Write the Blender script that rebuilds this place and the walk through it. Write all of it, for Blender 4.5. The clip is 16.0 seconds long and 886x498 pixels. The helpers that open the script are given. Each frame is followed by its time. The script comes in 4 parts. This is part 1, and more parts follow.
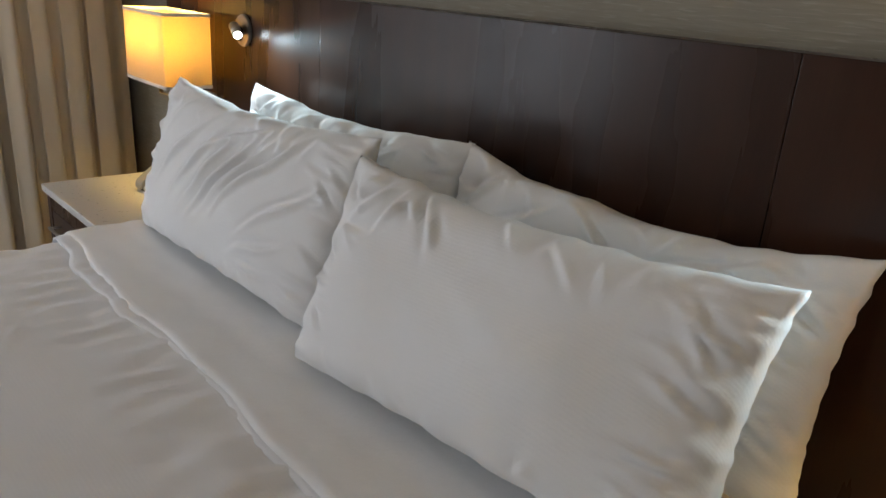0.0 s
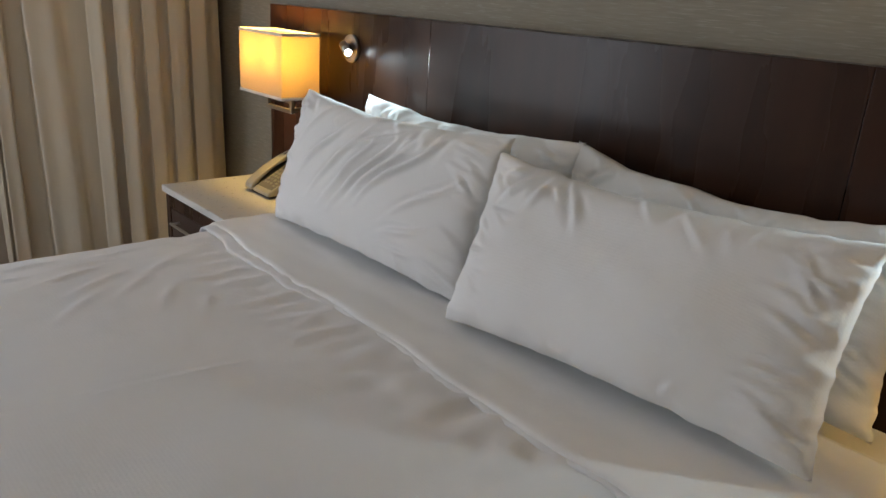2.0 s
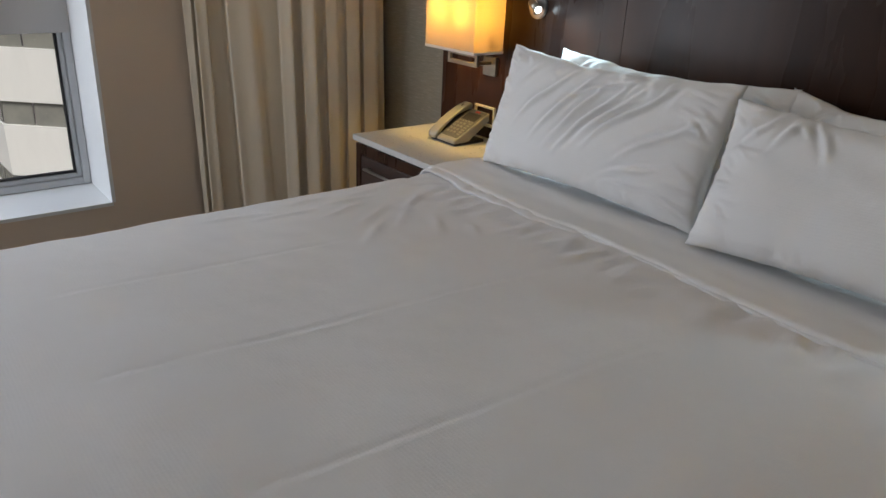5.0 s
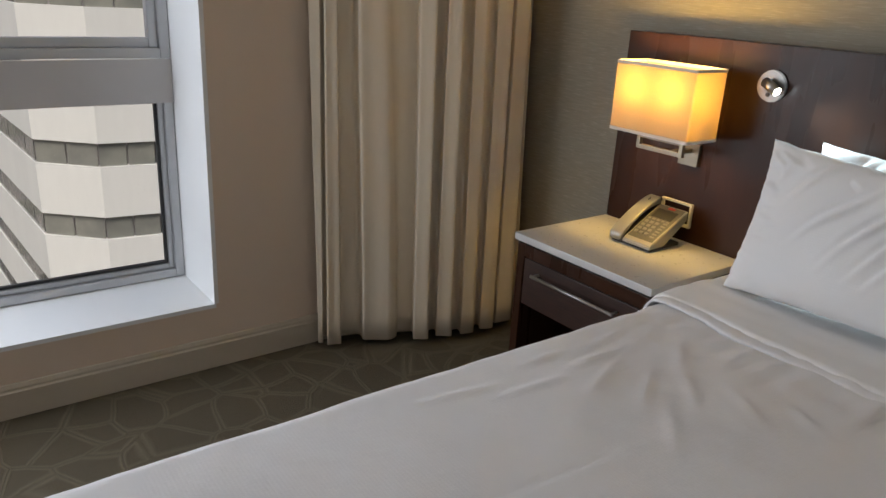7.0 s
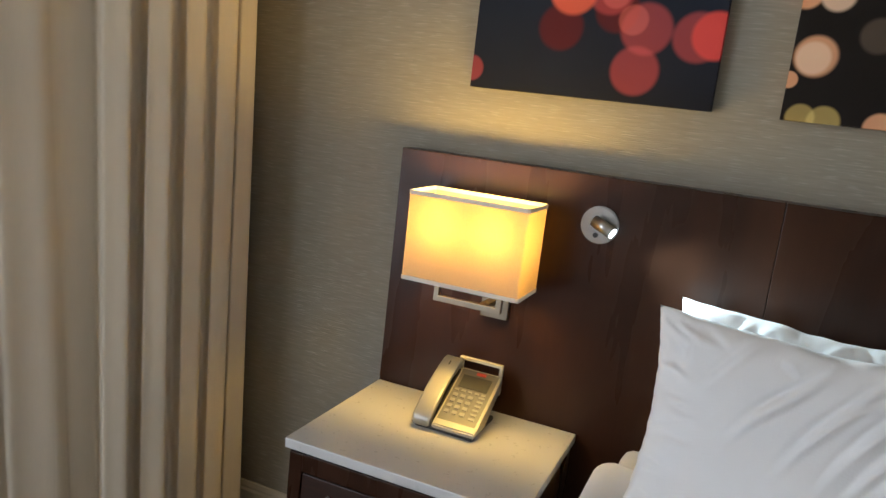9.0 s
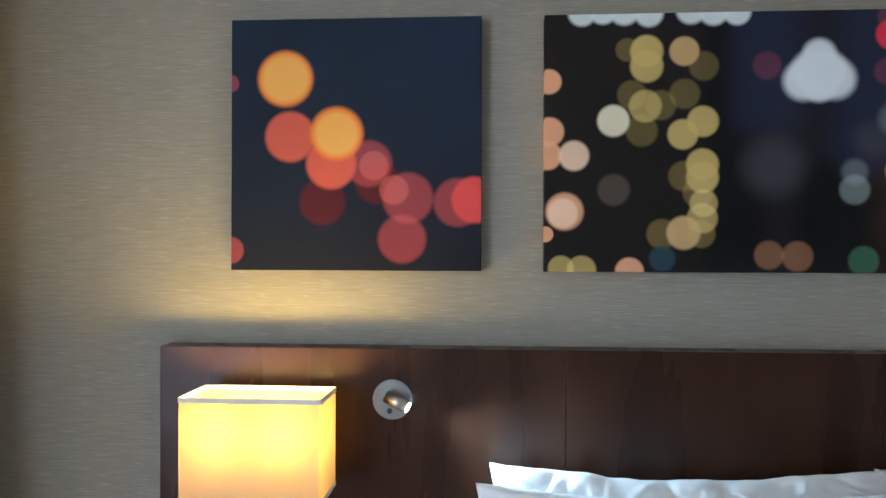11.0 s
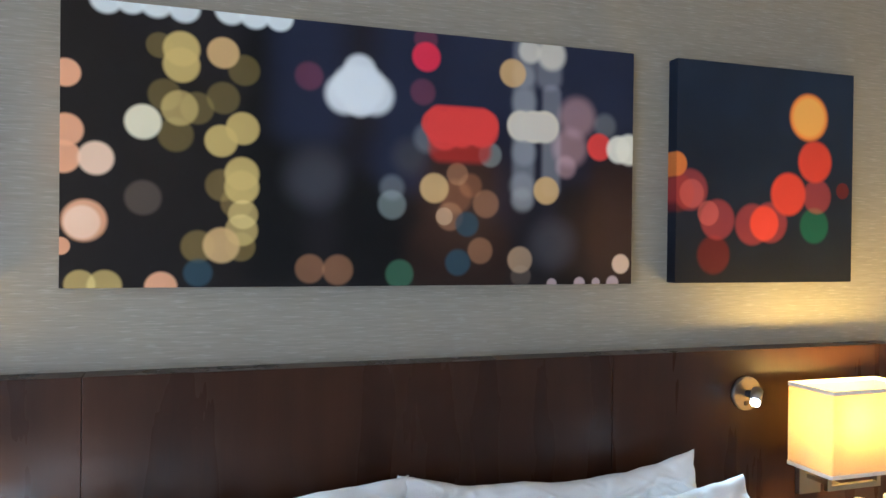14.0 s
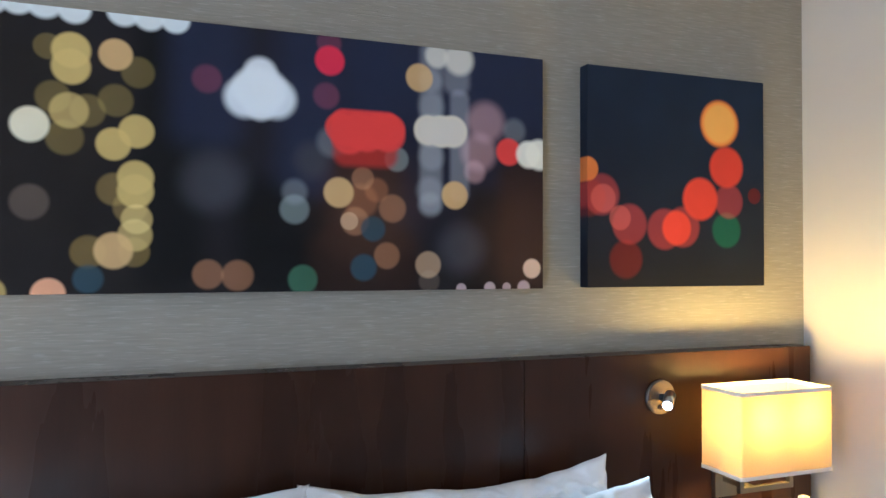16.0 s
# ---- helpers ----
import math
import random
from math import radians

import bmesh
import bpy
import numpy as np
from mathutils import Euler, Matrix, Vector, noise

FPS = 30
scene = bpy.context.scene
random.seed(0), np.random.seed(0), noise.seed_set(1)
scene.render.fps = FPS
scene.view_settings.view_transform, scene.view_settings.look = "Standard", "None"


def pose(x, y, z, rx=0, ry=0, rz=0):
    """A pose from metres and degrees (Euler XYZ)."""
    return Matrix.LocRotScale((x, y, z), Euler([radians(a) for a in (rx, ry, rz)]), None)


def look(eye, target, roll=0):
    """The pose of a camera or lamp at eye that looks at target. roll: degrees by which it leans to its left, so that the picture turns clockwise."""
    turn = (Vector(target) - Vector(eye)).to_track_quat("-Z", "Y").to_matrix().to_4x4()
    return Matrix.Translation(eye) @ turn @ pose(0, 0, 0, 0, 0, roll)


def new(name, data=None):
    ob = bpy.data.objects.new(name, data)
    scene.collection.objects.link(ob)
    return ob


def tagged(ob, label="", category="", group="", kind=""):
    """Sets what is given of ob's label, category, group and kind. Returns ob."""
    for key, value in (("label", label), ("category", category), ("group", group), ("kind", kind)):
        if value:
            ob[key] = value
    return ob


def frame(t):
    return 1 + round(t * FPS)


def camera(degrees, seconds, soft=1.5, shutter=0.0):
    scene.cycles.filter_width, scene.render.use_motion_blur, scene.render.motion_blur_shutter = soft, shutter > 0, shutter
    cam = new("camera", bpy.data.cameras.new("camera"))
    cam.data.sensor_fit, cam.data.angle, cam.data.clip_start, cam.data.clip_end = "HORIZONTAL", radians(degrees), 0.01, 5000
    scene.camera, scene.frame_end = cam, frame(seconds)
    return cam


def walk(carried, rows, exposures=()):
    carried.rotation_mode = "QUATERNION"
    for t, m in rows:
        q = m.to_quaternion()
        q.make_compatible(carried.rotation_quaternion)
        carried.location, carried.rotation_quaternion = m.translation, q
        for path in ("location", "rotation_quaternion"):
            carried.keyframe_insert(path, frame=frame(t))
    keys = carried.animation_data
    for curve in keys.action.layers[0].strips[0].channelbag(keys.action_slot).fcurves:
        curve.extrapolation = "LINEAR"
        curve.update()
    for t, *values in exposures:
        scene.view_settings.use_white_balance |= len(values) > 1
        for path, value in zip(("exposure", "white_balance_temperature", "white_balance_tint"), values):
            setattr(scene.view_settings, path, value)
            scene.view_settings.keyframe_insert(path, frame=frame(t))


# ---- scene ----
cam = camera(61.9, 16.0)

# metres for each unit of the plan: a king-size bed is 1.93 m wide
K = 1.08
PATH = [
    (0, (2.678, -1.191, 1.373), (1.314, 0.105, 0.693), 4.2),
    (0.5, (2.688, -1.26, 1.38), (1.328, 0.036, 0.696), 3.6),
    (1, (2.715, -1.33, 1.379), (1.307, -0.077, 0.71), 3.9),
    (1.5, (2.734, -1.434, 1.381), (1.29, -0.22, 0.718), 3.9),
    (2, (2.727, -1.575, 1.383), (1.334, -0.294, 0.736), 3.9),
    (2.5, (2.756, -1.676, 1.39), (1.392, -0.361, 0.751), 3.9),
    (3, (2.817, -1.753, 1.399), (1.418, -0.471, 0.766), 3.4),
    (3.5, (2.839, -1.827, 1.393), (1.431, -0.548, 0.774), 3.4),
    (4, (2.791, -1.971, 1.386), (1.429, -0.64, 0.775), 3.9),
    (4.5, (2.727, -2.075, 1.37), (1.343, -0.809, 0.676), 3.7),
    (4.7, (2.693, -2.101, 1.38), (1.274, -0.92, 0.61), 3.0),
    (6.8, (1.869, -2.28, 1.422), (0.378, -1.145, 0.724), 3.0),
    (7, (1.779, -2.207, 1.42), (0.282, -1.061, 0.752), 3.2),
    (7.5, (1.531, -2.153, 1.432), (0.153, -0.848, 0.802), 5.3),
    (8, (1.271, -2.117, 1.428), (0.105, -0.605, 0.831), 5.8),
    (8.5, (1.047, -2.008, 1.427), (0.076, -0.344, 0.891), 6.5),
    (9, (0.908, -1.901, 1.451), (0.16, -0.088, 1.058), 6.6),
    (9.2, (0.842, -1.882, 1.475), (0.203, -0.013, 1.163), 4.5),
    (11.3, (0.799, -1.789, 1.547), (0.753, 0.21, 1.575), 0.6),
    (11.5, (0.81, -1.776, 1.536), (0.833, 0.223, 1.577), 0.7),
    (12, (0.875, -1.76, 1.541), (1.012, 0.235, 1.58), 0.5),
    (12.5, (0.934, -1.744, 1.551), (1.201, 0.238, 1.584), 0.3),
    (13, (1.03, -1.748, 1.579), (1.389, 0.219, 1.584), 0.2),
    (13.5, (1.122, -1.745, 1.588), (1.604, 0.196, 1.581), 0.4),
    (14, (1.211, -1.75, 1.597), (1.826, 0.153, 1.581), 0.6),
    (14.5, (1.301, -1.766, 1.588), (2.018, 0.102, 1.584), 0.6),
    (15, (1.345, -1.781, 1.58), (2.107, 0.068, 1.586), 0.8),
    (15.5, (1.352, -1.774, 1.577), (2.12, 0.073, 1.588), 0.5),
    (16, (1.36, -1.784, 1.564), (2.055, 0.091, 1.599), 0.1),
]
walk(cam, [(t, look(K * Vector(eye), K * Vector(target), roll)) for t, eye, target, roll in PATH],
     [(0, -0.10, 6800, 14), (3.5, -0.13, 6800, 14), (4.7, -0.16, 6650, 14), (6.8, -0.16, 6800, 15), (8.0, 0.02, 7000, 16), (9.2, 0.04, 6450, 12),
      (11.3, 0.44, 5550, 10), (13, 0.82, 5600, 12), (16, 0.74, 5350, 14)])

# ---- world, sun and lamps ----
world = bpy.data.worlds.new("overcast_sky")
scene.world = world
world.use_nodes = True
wn = world.node_tree.nodes
sky = wn.new("ShaderNodeTexSky")
sky.sky_type, sky.sun_disc = "NISHITA", False
sky.sun_elevation, sky.sun_rotation = radians(48), radians(132)
sky.air_density, sky.dust_density = 1.0, 6.0
world.node_tree.links.new(sky.outputs[0], wn["Background"].inputs[0])
wn["Background"].inputs[1].default_value = 0.15


def lamp(name, kind, m, energy, colour, **more):
    data = bpy.data.lights.new(name, kind)
    data.energy, data.color = energy, colour
    for key, value in more.items():
        if key == "radius":
            data.shadow_soft_size = value
        elif key == "size":
            data.shape, data.size, data.size_y = "RECTANGLE", value[0], value[1]
        elif key == "angle":
            data.angle = radians(value)
        elif key == "cone":
            data.spot_size, data.spot_blend = radians(value[0]), value[1]
    ob = new(name, data)
    ob.matrix_world = Matrix.Translation((K - 1) * m.translation) @ m
    return ob


lamp("sun", "SUN", look((20, -18, 30), (0, 0, 0)), 1.5, (1.0, 0.96, 0.9), angle=20)
WARM, COOL = (1.0, 0.67, 0.145), (0.62, 0.88, 1.0)
WINDOW_LIGHT = 60.0
lamp("window_daylight", "AREA", look((-1.04, -3.20, 1.36), (1.0, -2.35, 1.05)), WINDOW_LIGHT, (0.79, 0.895, 1.0), size=(1.8, 2.0))


# ---- materials ----
class Shader:
    """A small helper round one node material."""

    def __init__(self, name, colour=(0.5, 0.5, 0.5), rough=0.6, metal=0.0):
        self.mat = bpy.data.materials.new(name)
        self.mat.use_nodes = True
        self.nodes, self.links = self.mat.node_tree.nodes, self.mat.node_tree.links
        self.bsdf = self.nodes["Principled BSDF"]
        self.bsdf.inputs["Base Color"].default_value = (*colour, 1)
        self.bsdf.inputs["Roughness"].default_value = rough
        self.bsdf.inputs["Metallic"].default_value = metal
        self.coord = None

    def node(self, kind, **values):
        n = self.nodes.new(kind)
        for key, value in values.items():
            n.inputs[key.replace("_", " ")].default_value = value
        return n

    def place(self, scale=(1, 1, 1), generated=False):
        tc = self.nodes.new("ShaderNodeTexCoord")
        mp = self.nodes.new("ShaderNodeMapping")
        mp.inputs["Scale"].default_value = scale
        self.links.new(tc.outputs["Generated" if generated else "Object"], mp.inputs[0])
        return mp.outputs[0]

    def noise(self, scale, where=None, detail=4.0, rough=0.55):
        n = self.node("ShaderNodeTexNoise", Scale=scale, Detail=detail, Roughness=rough)
        self.links.new(where or self.place(), n.inputs["Vector"])
        return n.outputs[0]

    def ramp(self, fac, stops):
        r = self.nodes.new("ShaderNodeValToRGB")
        while len(r.color_ramp.elements) < len(stops):
            r.color_ramp.elements.new(0.5)
        for e, (p, c) in zip(r.color_ramp.elements, stops):
            e.position, e.color = p, (*c, 1)
        self.links.new(fac, r.inputs[0])
        return r.outputs[0]

    def math(self, op, a, b=None):
        n = self.nodes.new("ShaderNodeMath")
        n.operation = op
        for slot, v in ((0, a), (1, b)):
            if v is None:
                continue
            if isinstance(v, (int, float)):
                n.inputs[slot].default_value = v
            else:
                self.links.new(v, n.inputs[slot])
        return n.outputs[0]

    def mix(self, fac, a, b, blend="MIX"):
        n = self.nodes.new("ShaderNodeMix")
        n.data_type, n.blend_type = "RGBA", blend
        for slot, v in ((0, fac), (6, a), (7, b)):
            if isinstance(v, (int, float)):
                n.inputs[slot].default_value = v
            elif isinstance(v, tuple):
                n.inputs[slot].default_value = (*v, 1)
            else:
                self.links.new(v, n.inputs[slot])
        return n.outputs[2]

    def colour(self, out):
        self.links.new(out, self.bsdf.inputs["Base Color"])
        return self

    def rough(self, fac, low, high):
        r = self.node("ShaderNodeMapRange", To_Min=low, To_Max=high)
        self.links.new(fac, r.inputs[0])
        self.links.new(r.outputs[0], self.bsdf.inputs["Roughness"])
        return self

    def bump(self, height, strength=0.3, distance=0.002):
        b = self.node("ShaderNodeBump", Strength=strength, Distance=distance)
        self.links.new(height, b.inputs["Height"])
        self.links.new(b.outputs[0], self.bsdf.inputs["Normal"])
        return self


def varied(name, a, b, rough, scale, stretch=(1, 1, 1), bump=0.2, distance=0.001, fine=None, metal=0.0):
    s = Shader(name, a, rough, metal)
    w = s.place(stretch)
    n1 = s.noise(scale, w)
    n2 = s.noise(fine or scale * 12, w, 3)
    s.colour(s.mix(s.math("ADD", s.math("MULTIPLY", n1, 0.7), s.math("MULTIPLY", n2, 0.3)), a, b))
    s.rough(n2, max(0.02, rough - 0.08), min(1, rough + 0.08))
    return s.bump(n2, bump, distance)


def make_linen(name, a=(0.78, 0.775, 0.77), b=(0.83, 0.825, 0.82), stripes=0.0):
    s = Shader(name, a, 0.85)
    w = s.place()
    soft = s.noise(5.0, w, 3)
    s.colour(s.mix(soft, a, b))
    weave = s.noise(900.0, w, 1)
    folds = s.noise(14.0, w, 5, 0.6)
    small = s.noise(7.0, s.place((9.0, 3.0, 4.0)), 4, 0.6)
    h = s.math("ADD", s.math("ADD", s.math("MULTIPLY", weave, 0.12), folds), s.math("MULTIPLY", small, 0.5))
    if stripes:
        sep = s.nodes.new("ShaderNodeSeparateXYZ")
        s.links.new(w, sep.inputs[0])
        across, along = sep.outputs[0], s.math("ADD", sep.outputs[1], sep.outputs[2])
        one = s.math("SINE", s.math("MULTIPLY", s.math("ADD", across, along), stripes))
        two = s.math("SINE", s.math("MULTIPLY", s.math("SUBTRACT", across, along), stripes))
        h = s.math("ADD", h, s.math("MULTIPLY", s.math("MULTIPLY", one, two), 0.045))
    s.bsdf.inputs["Sheen Weight"].default_value = 0.15
    return s.bump(h, 0.25, 0.006).mat


linen = make_linen("white_cotton", stripes=420.0)
linen_stripe = make_linen("white_striped_cotton", (0.76, 0.755, 0.765), (0.81, 0.805, 0.81), stripes=420.0)
sheet_cloth = make_linen("white_percale", (0.80, 0.795, 0.79), (0.84, 0.835, 0.83))

# dark cherry veneer, grain running upright
s = Shader("cherry_veneer", (0.05, 0.02, 0.012), 0.34)
w = s.place((6.0, 6.0, 0.8))
big = s.noise(1.4, w, 4, 0.5)
grain = s.noise(22.0, s.place((9.0, 9.0, 0.35)), 4, 0.7)
mixed = s.math("ADD", s.math("MULTIPLY", big, 0.82), s.math("MULTIPLY", grain, 0.18))
s.colour(s.ramp(mixed, [(0.22, (0.021, 0.0080, 0.0044)), (0.50, (0.036, 0.0136, 0.0068)), (0.80, (0.058, 0.022, 0.0105))]))
s.rough(big, 0.24, 0.32).bump(grain, 0.03, 0.0004)
s.bsdf.inputs["Specular IOR Level"].default_value = 0.24
cherry = s.mat
s = Shader("dark_wenge_veneer", (0.03, 0.014, 0.01), 0.4)
grain = s.noise(22.0, s.place((0.5, 6.0, 9.0)), 4, 0.7)
s.colour(s.ramp(grain, [(0.3, (0.018, 0.009, 0.007)), (0.7, (0.05, 0.02, 0.012))]))
s.rough(grain, 0.32, 0.46).bump(grain, 0.08, 0.0006)
wenge = s.mat

# woven wall covering with fine horizontal threads
s = Shader("grasscloth", (0.35, 0.32, 0.26), 0.8)
thread = s.noise(60.0, s.place((0.16, 0.16, 2.6)), 1, 0.5)
slub = s.noise(60.0, s.place((0.30, 0.30, 4.4)), 1)
patch = s.noise(1.2)
tint = s.mix(patch, (0.275, 0.245, 0.19), (0.325, 0.29, 0.228))
dash = s.ramp(slub, [(0.56, (0, 0, 0)), (0.70, (1, 1, 1))])
base = s.mix(thread, s.mix(0.45, tint, (0.17, 0.15, 0.115)), s.mix(0.35, tint, (0.44, 0.40, 0.325)))
s.colour(s.mix(s.math("MULTIPLY", dash, 0.21), base, (0.60, 0.56, 0.47)))
s.bsdf.inputs["Specular IOR Level"].default_value = 0.2
s.rough(thread, 0.55, 0.85).bump(s.math("ADD", thread, dash), 0.35, 0.0015)
grasscloth = s.mat

beige_paint = varied("beige_wall_paint", (0.68, 0.56, 0.455), (0.72, 0.60, 0.49), 0.72, 2.0, bump=0.15, distance=0.0006, fine=180).mat
pale_paint = varied("pale_wall_paint", (0.58, 0.54, 0.48), (0.62, 0.58, 0.52), 0.7, 2.0, bump=0.15, distance=0.0006, fine=180).mat
white_paint = varied("white_window_paint", (0.78, 0.79, 0.79), (0.82, 0.83, 0.83), 0.45, 3.0, bump=0.1, distance=0.0005, fine=120).mat
ceiling_paint = varied("ceiling_paint", (0.76, 0.75, 0.72), (0.8, 0.79, 0.76), 0.85, 2.0, fine=220).mat
base_paint = varied("cream_baseboard_paint", (0.50, 0.44, 0.35), (0.55, 0.49, 0.40), 0.5, 4.0, fine=90).mat
alu = varied("grey_aluminium", (0.48, 0.49, 0.50), (0.56, 0.57, 0.58), 0.38, 4.0, (1, 1, 6), fine=80, metal=0.75).mat
transom_paint = varied("grey_transom_panel", (0.52, 0.50, 0.49), (0.56, 0.54, 0.53), 0.55, 3.0, fine=90).mat
rubber = varied("black_gasket", (0.02, 0.02, 0.022), (0.035, 0.035, 0.035), 0.6, 8.0).mat
quartz = varied("white_quartz", (0.56, 0.55, 0.53), (0.61, 0.60, 0.58), 0.3, 6.0, bump=0.0, fine=60).mat
steel = varied("brushed_nickel", (0.46, 0.45, 0.43), (0.56, 0.55, 0.53), 0.34, 4.0, (1, 14, 14), 0.05, fine=60, metal=1.0).mat
disc_steel = varied("satin_dark_steel", (0.24, 0.235, 0.225), (0.32, 0.315, 0.30), 0.36, 4.0, (1, 14, 14), 0.05, fine=60, metal=1.0).mat
bronze = varied("dark_nickel", (0.26, 0.22, 0.17), (0.34, 0.29, 0.22), 0.34, 6.0, (8, 1, 1), 0.05, fine=60, metal=1.0).mat
silver_plastic = varied("silver_plastic", (0.33, 0.315, 0.28), (0.39, 0.375, 0.335), 0.36, 9.0, bump=0.04, fine=300, metal=0.35).mat
black_plastic = varied("black_plastic", (0.012, 0.012, 0.013), (0.025, 0.025, 0.025), 0.42, 9.0, bump=0.05, fine=300).mat
face_plastic = varied("grey_keypad_film", (0.095, 0.090, 0.078), (0.125, 0.118, 0.102), 0.32, 12.0, bump=0.03, fine=300).mat
key_plastic = varied("pale_key_plastic", (0.21, 0.20, 0.17), (0.25, 0.235, 0.20), 0.4, 9.0).mat
red_plastic = varied("red_plastic", (0.45, 0.03, 0.02), (0.55, 0.05, 0.03), 0.4, 9.0).mat
plate_plastic = varied("ivory_plate", (0.66, 0.60, 0.46), (0.7, 0.64, 0.5), 0.35, 9.0).mat
cap_plastic = varied("white_cap_plastic", (0.75, 0.75, 0.74), (0.8, 0.8, 0.79), 0.4, 20.0).mat
concrete = varied("pale_facade_concrete", (0.50, 0.55, 0.55), (0.64, 0.69, 0.68), 0.8, 0.35, (1, 1, 0.25), fine=3.0).mat
far_concrete = varied("grey_facade_concrete", (0.28, 0.28, 0.29), (0.36, 0.36, 0.37), 0.85, 0.2, fine=2.0).mat
asphalt = varied("asphalt", (0.045, 0.045, 0.048), (0.065, 0.065, 0.066), 0.85, 0.2, fine=3.0).mat
facade_glass = varied("dark_facade_glass", (0.07, 0.08, 0.085), (0.30, 0.32, 0.28), 0.10, 0.5, bump=0.0, fine=1.2).mat
# grey for the curtain's hem seam, its shadow put into the colour
seam_shade = varied("seam_shadow_thread", (0.5, 0.5, 0.5), (0.55, 0.55, 0.55), 0.9, 30).mat

s = Shader("window_glass", (1, 1, 1), 0.0)
s.bsdf.inputs["Transmission Weight"].default_value = 1.0
s.bsdf.inputs["IOR"].default_value = 1.02
glass = s.mat
s = Shader("bottle_plastic", (0.95, 0.97, 0.97), 0.05)
s.bsdf.inputs["Transmission Weight"].default_value = 1.0
s.bsdf.inputs["IOR"].default_value = 1.2
clear_plastic = s.mat

# curtain cloth: cream, a little light passes
s = Shader("cream_curtain_cloth", (0.55, 0.49, 0.40), 0.9)
w = s.place((1, 1, 0.15))
slub = s.noise(70, w, 3, 0.7)
broad = s.noise(3.0, s.place(), 3)
s.colour(s.mix(broad, s.mix(slub, (0.70, 0.605, 0.47), (0.79, 0.69, 0.545)), (0.76, 0.67, 0.54)))
s.bump(s.math("ADD", slub, s.noise(500, None, 1)), 0.25, 0.0015)
curtain_cloth = s.mat

# lampshade cloth
s = Shader("shade_cloth", (0.85, 0.80, 0.70), 0.9)
tr = s.node("ShaderNodeBsdfTranslucent")
weave = s.noise(420, s.place((1, 1, 0.4)), 2)
s.links.new(s.mix(weave, (0.235, 0.150, 0.055), (0.29, 0.19, 0.075)), tr.inputs[0])
s.colour(s.mix(weave, (0.48, 0.41, 0.31), (0.54, 0.47, 0.36)))
s.bump(weave, 0.2, 0.0008)
mixer = s.nodes.new("ShaderNodeMixShader")
mixer.inputs[0].default_value = 0.42
s.links.new(s.bsdf.outputs[0], mixer.inputs[1])
s.links.new(tr.outputs[0], mixer.inputs[2])
s.links.new(mixer.outputs[0], s.nodes["Material Output"].inputs[0])
shade_cloth = s.mat
trim_cloth = varied("shade_trim_tape", (0.70, 0.64, 0.56), (0.76, 0.7, 0.62), 0.9, 40).mat


def glowing(name, colour, strength):
    g = Shader(name, colour, 0.4)
    g.bsdf.inputs["Emission Color"].default_value = (*colour, 1)
    g.bsdf.inputs["Emission Strength"].default_value = strength
    return g.mat


bulb_glow = glowing("warm_bulb_glass", (1.0, 0.62, 0.25), 22.0)
led_glow = glowing("cool_led_lens", (0.75, 0.92, 1.0), 30.0)

# carpet with a raised trellis of ovals
s = Shader("patterned_carpet", (0.12, 0.105, 0.075), 0.95)
w = s.place((1, 1, 1))
warp = s.nodes.new("ShaderNodeVectorMath")
warp.operation = "MULTIPLY_ADD"
ncol = s.node("ShaderNodeTexNoise", Scale=2.2, Detail=1.0)
s.links.new(w, ncol.inputs["Vector"])
s.links.new(ncol.outputs["Color"], warp.inputs[0])
warp.inputs[1].default_value = (0.20, 0.20, 0)
s.links.new(w, warp.inputs[2])
vor = s.node("ShaderNodeTexVoronoi", Scale=5.6, Randomness=0.75)
vor.feature = "DISTANCE_TO_EDGE"
s.links.new(warp.outputs[0], vor.inputs["Vector"])
line = s.ramp(vor.outputs["Distance"], [(0.0, (0.3, 0.3, 0.3)), (0.035, (1, 1, 1)), (0.085, (0, 0, 0))])
pile = s.noise(420, w, 2)
wide = s.noise(1.4, w)
ground_tint = s.mix(pile, (0.045, 0.035, 0.020), (0.140, 0.112, 0.068))
s.colour(s.mix(s.math("MULTIPLY", line, 0.34), s.mix(wide, ground_tint, (0.10, 0.082, 0.052)), (0.23, 0.19, 0.125)))
s.bump(s.math("ADD", s.math("MULTIPLY", line, 0.8), pile), 0.8, 0.005)
carpet = s.mat


# ---- building helpers ----
def finish(name, bm, material, smooth=False):
    me = bpy.data.meshes.new(name)
    bmesh.ops.recalc_face_normals(bm, faces=bm.faces)
    bmesh.ops.scale(bm, vec=(K, K, K), verts=bm.verts[:])
    bm.to_mesh(me)
    bm.free()
    me.materials.append(material)
    if smooth:
        me.polygons.foreach_set("use_smooth", [True] * len(me.polygons))
    return new(name, me)


def part(name, bm, material, parent, label="", smooth=False):
    ob = finish(name, bm, material, smooth)
    if parent is not None:
        ob.parent = parent
    if label:
        ob["label"] = label
    return ob


def thing(name, at, label, category, group=""):
    e = new(name)
    e.location = K * Vector(at)
    e.empty_display_size = 0.1
    bpy.context.view_layer.update()
    return tagged(e, label, category, group)


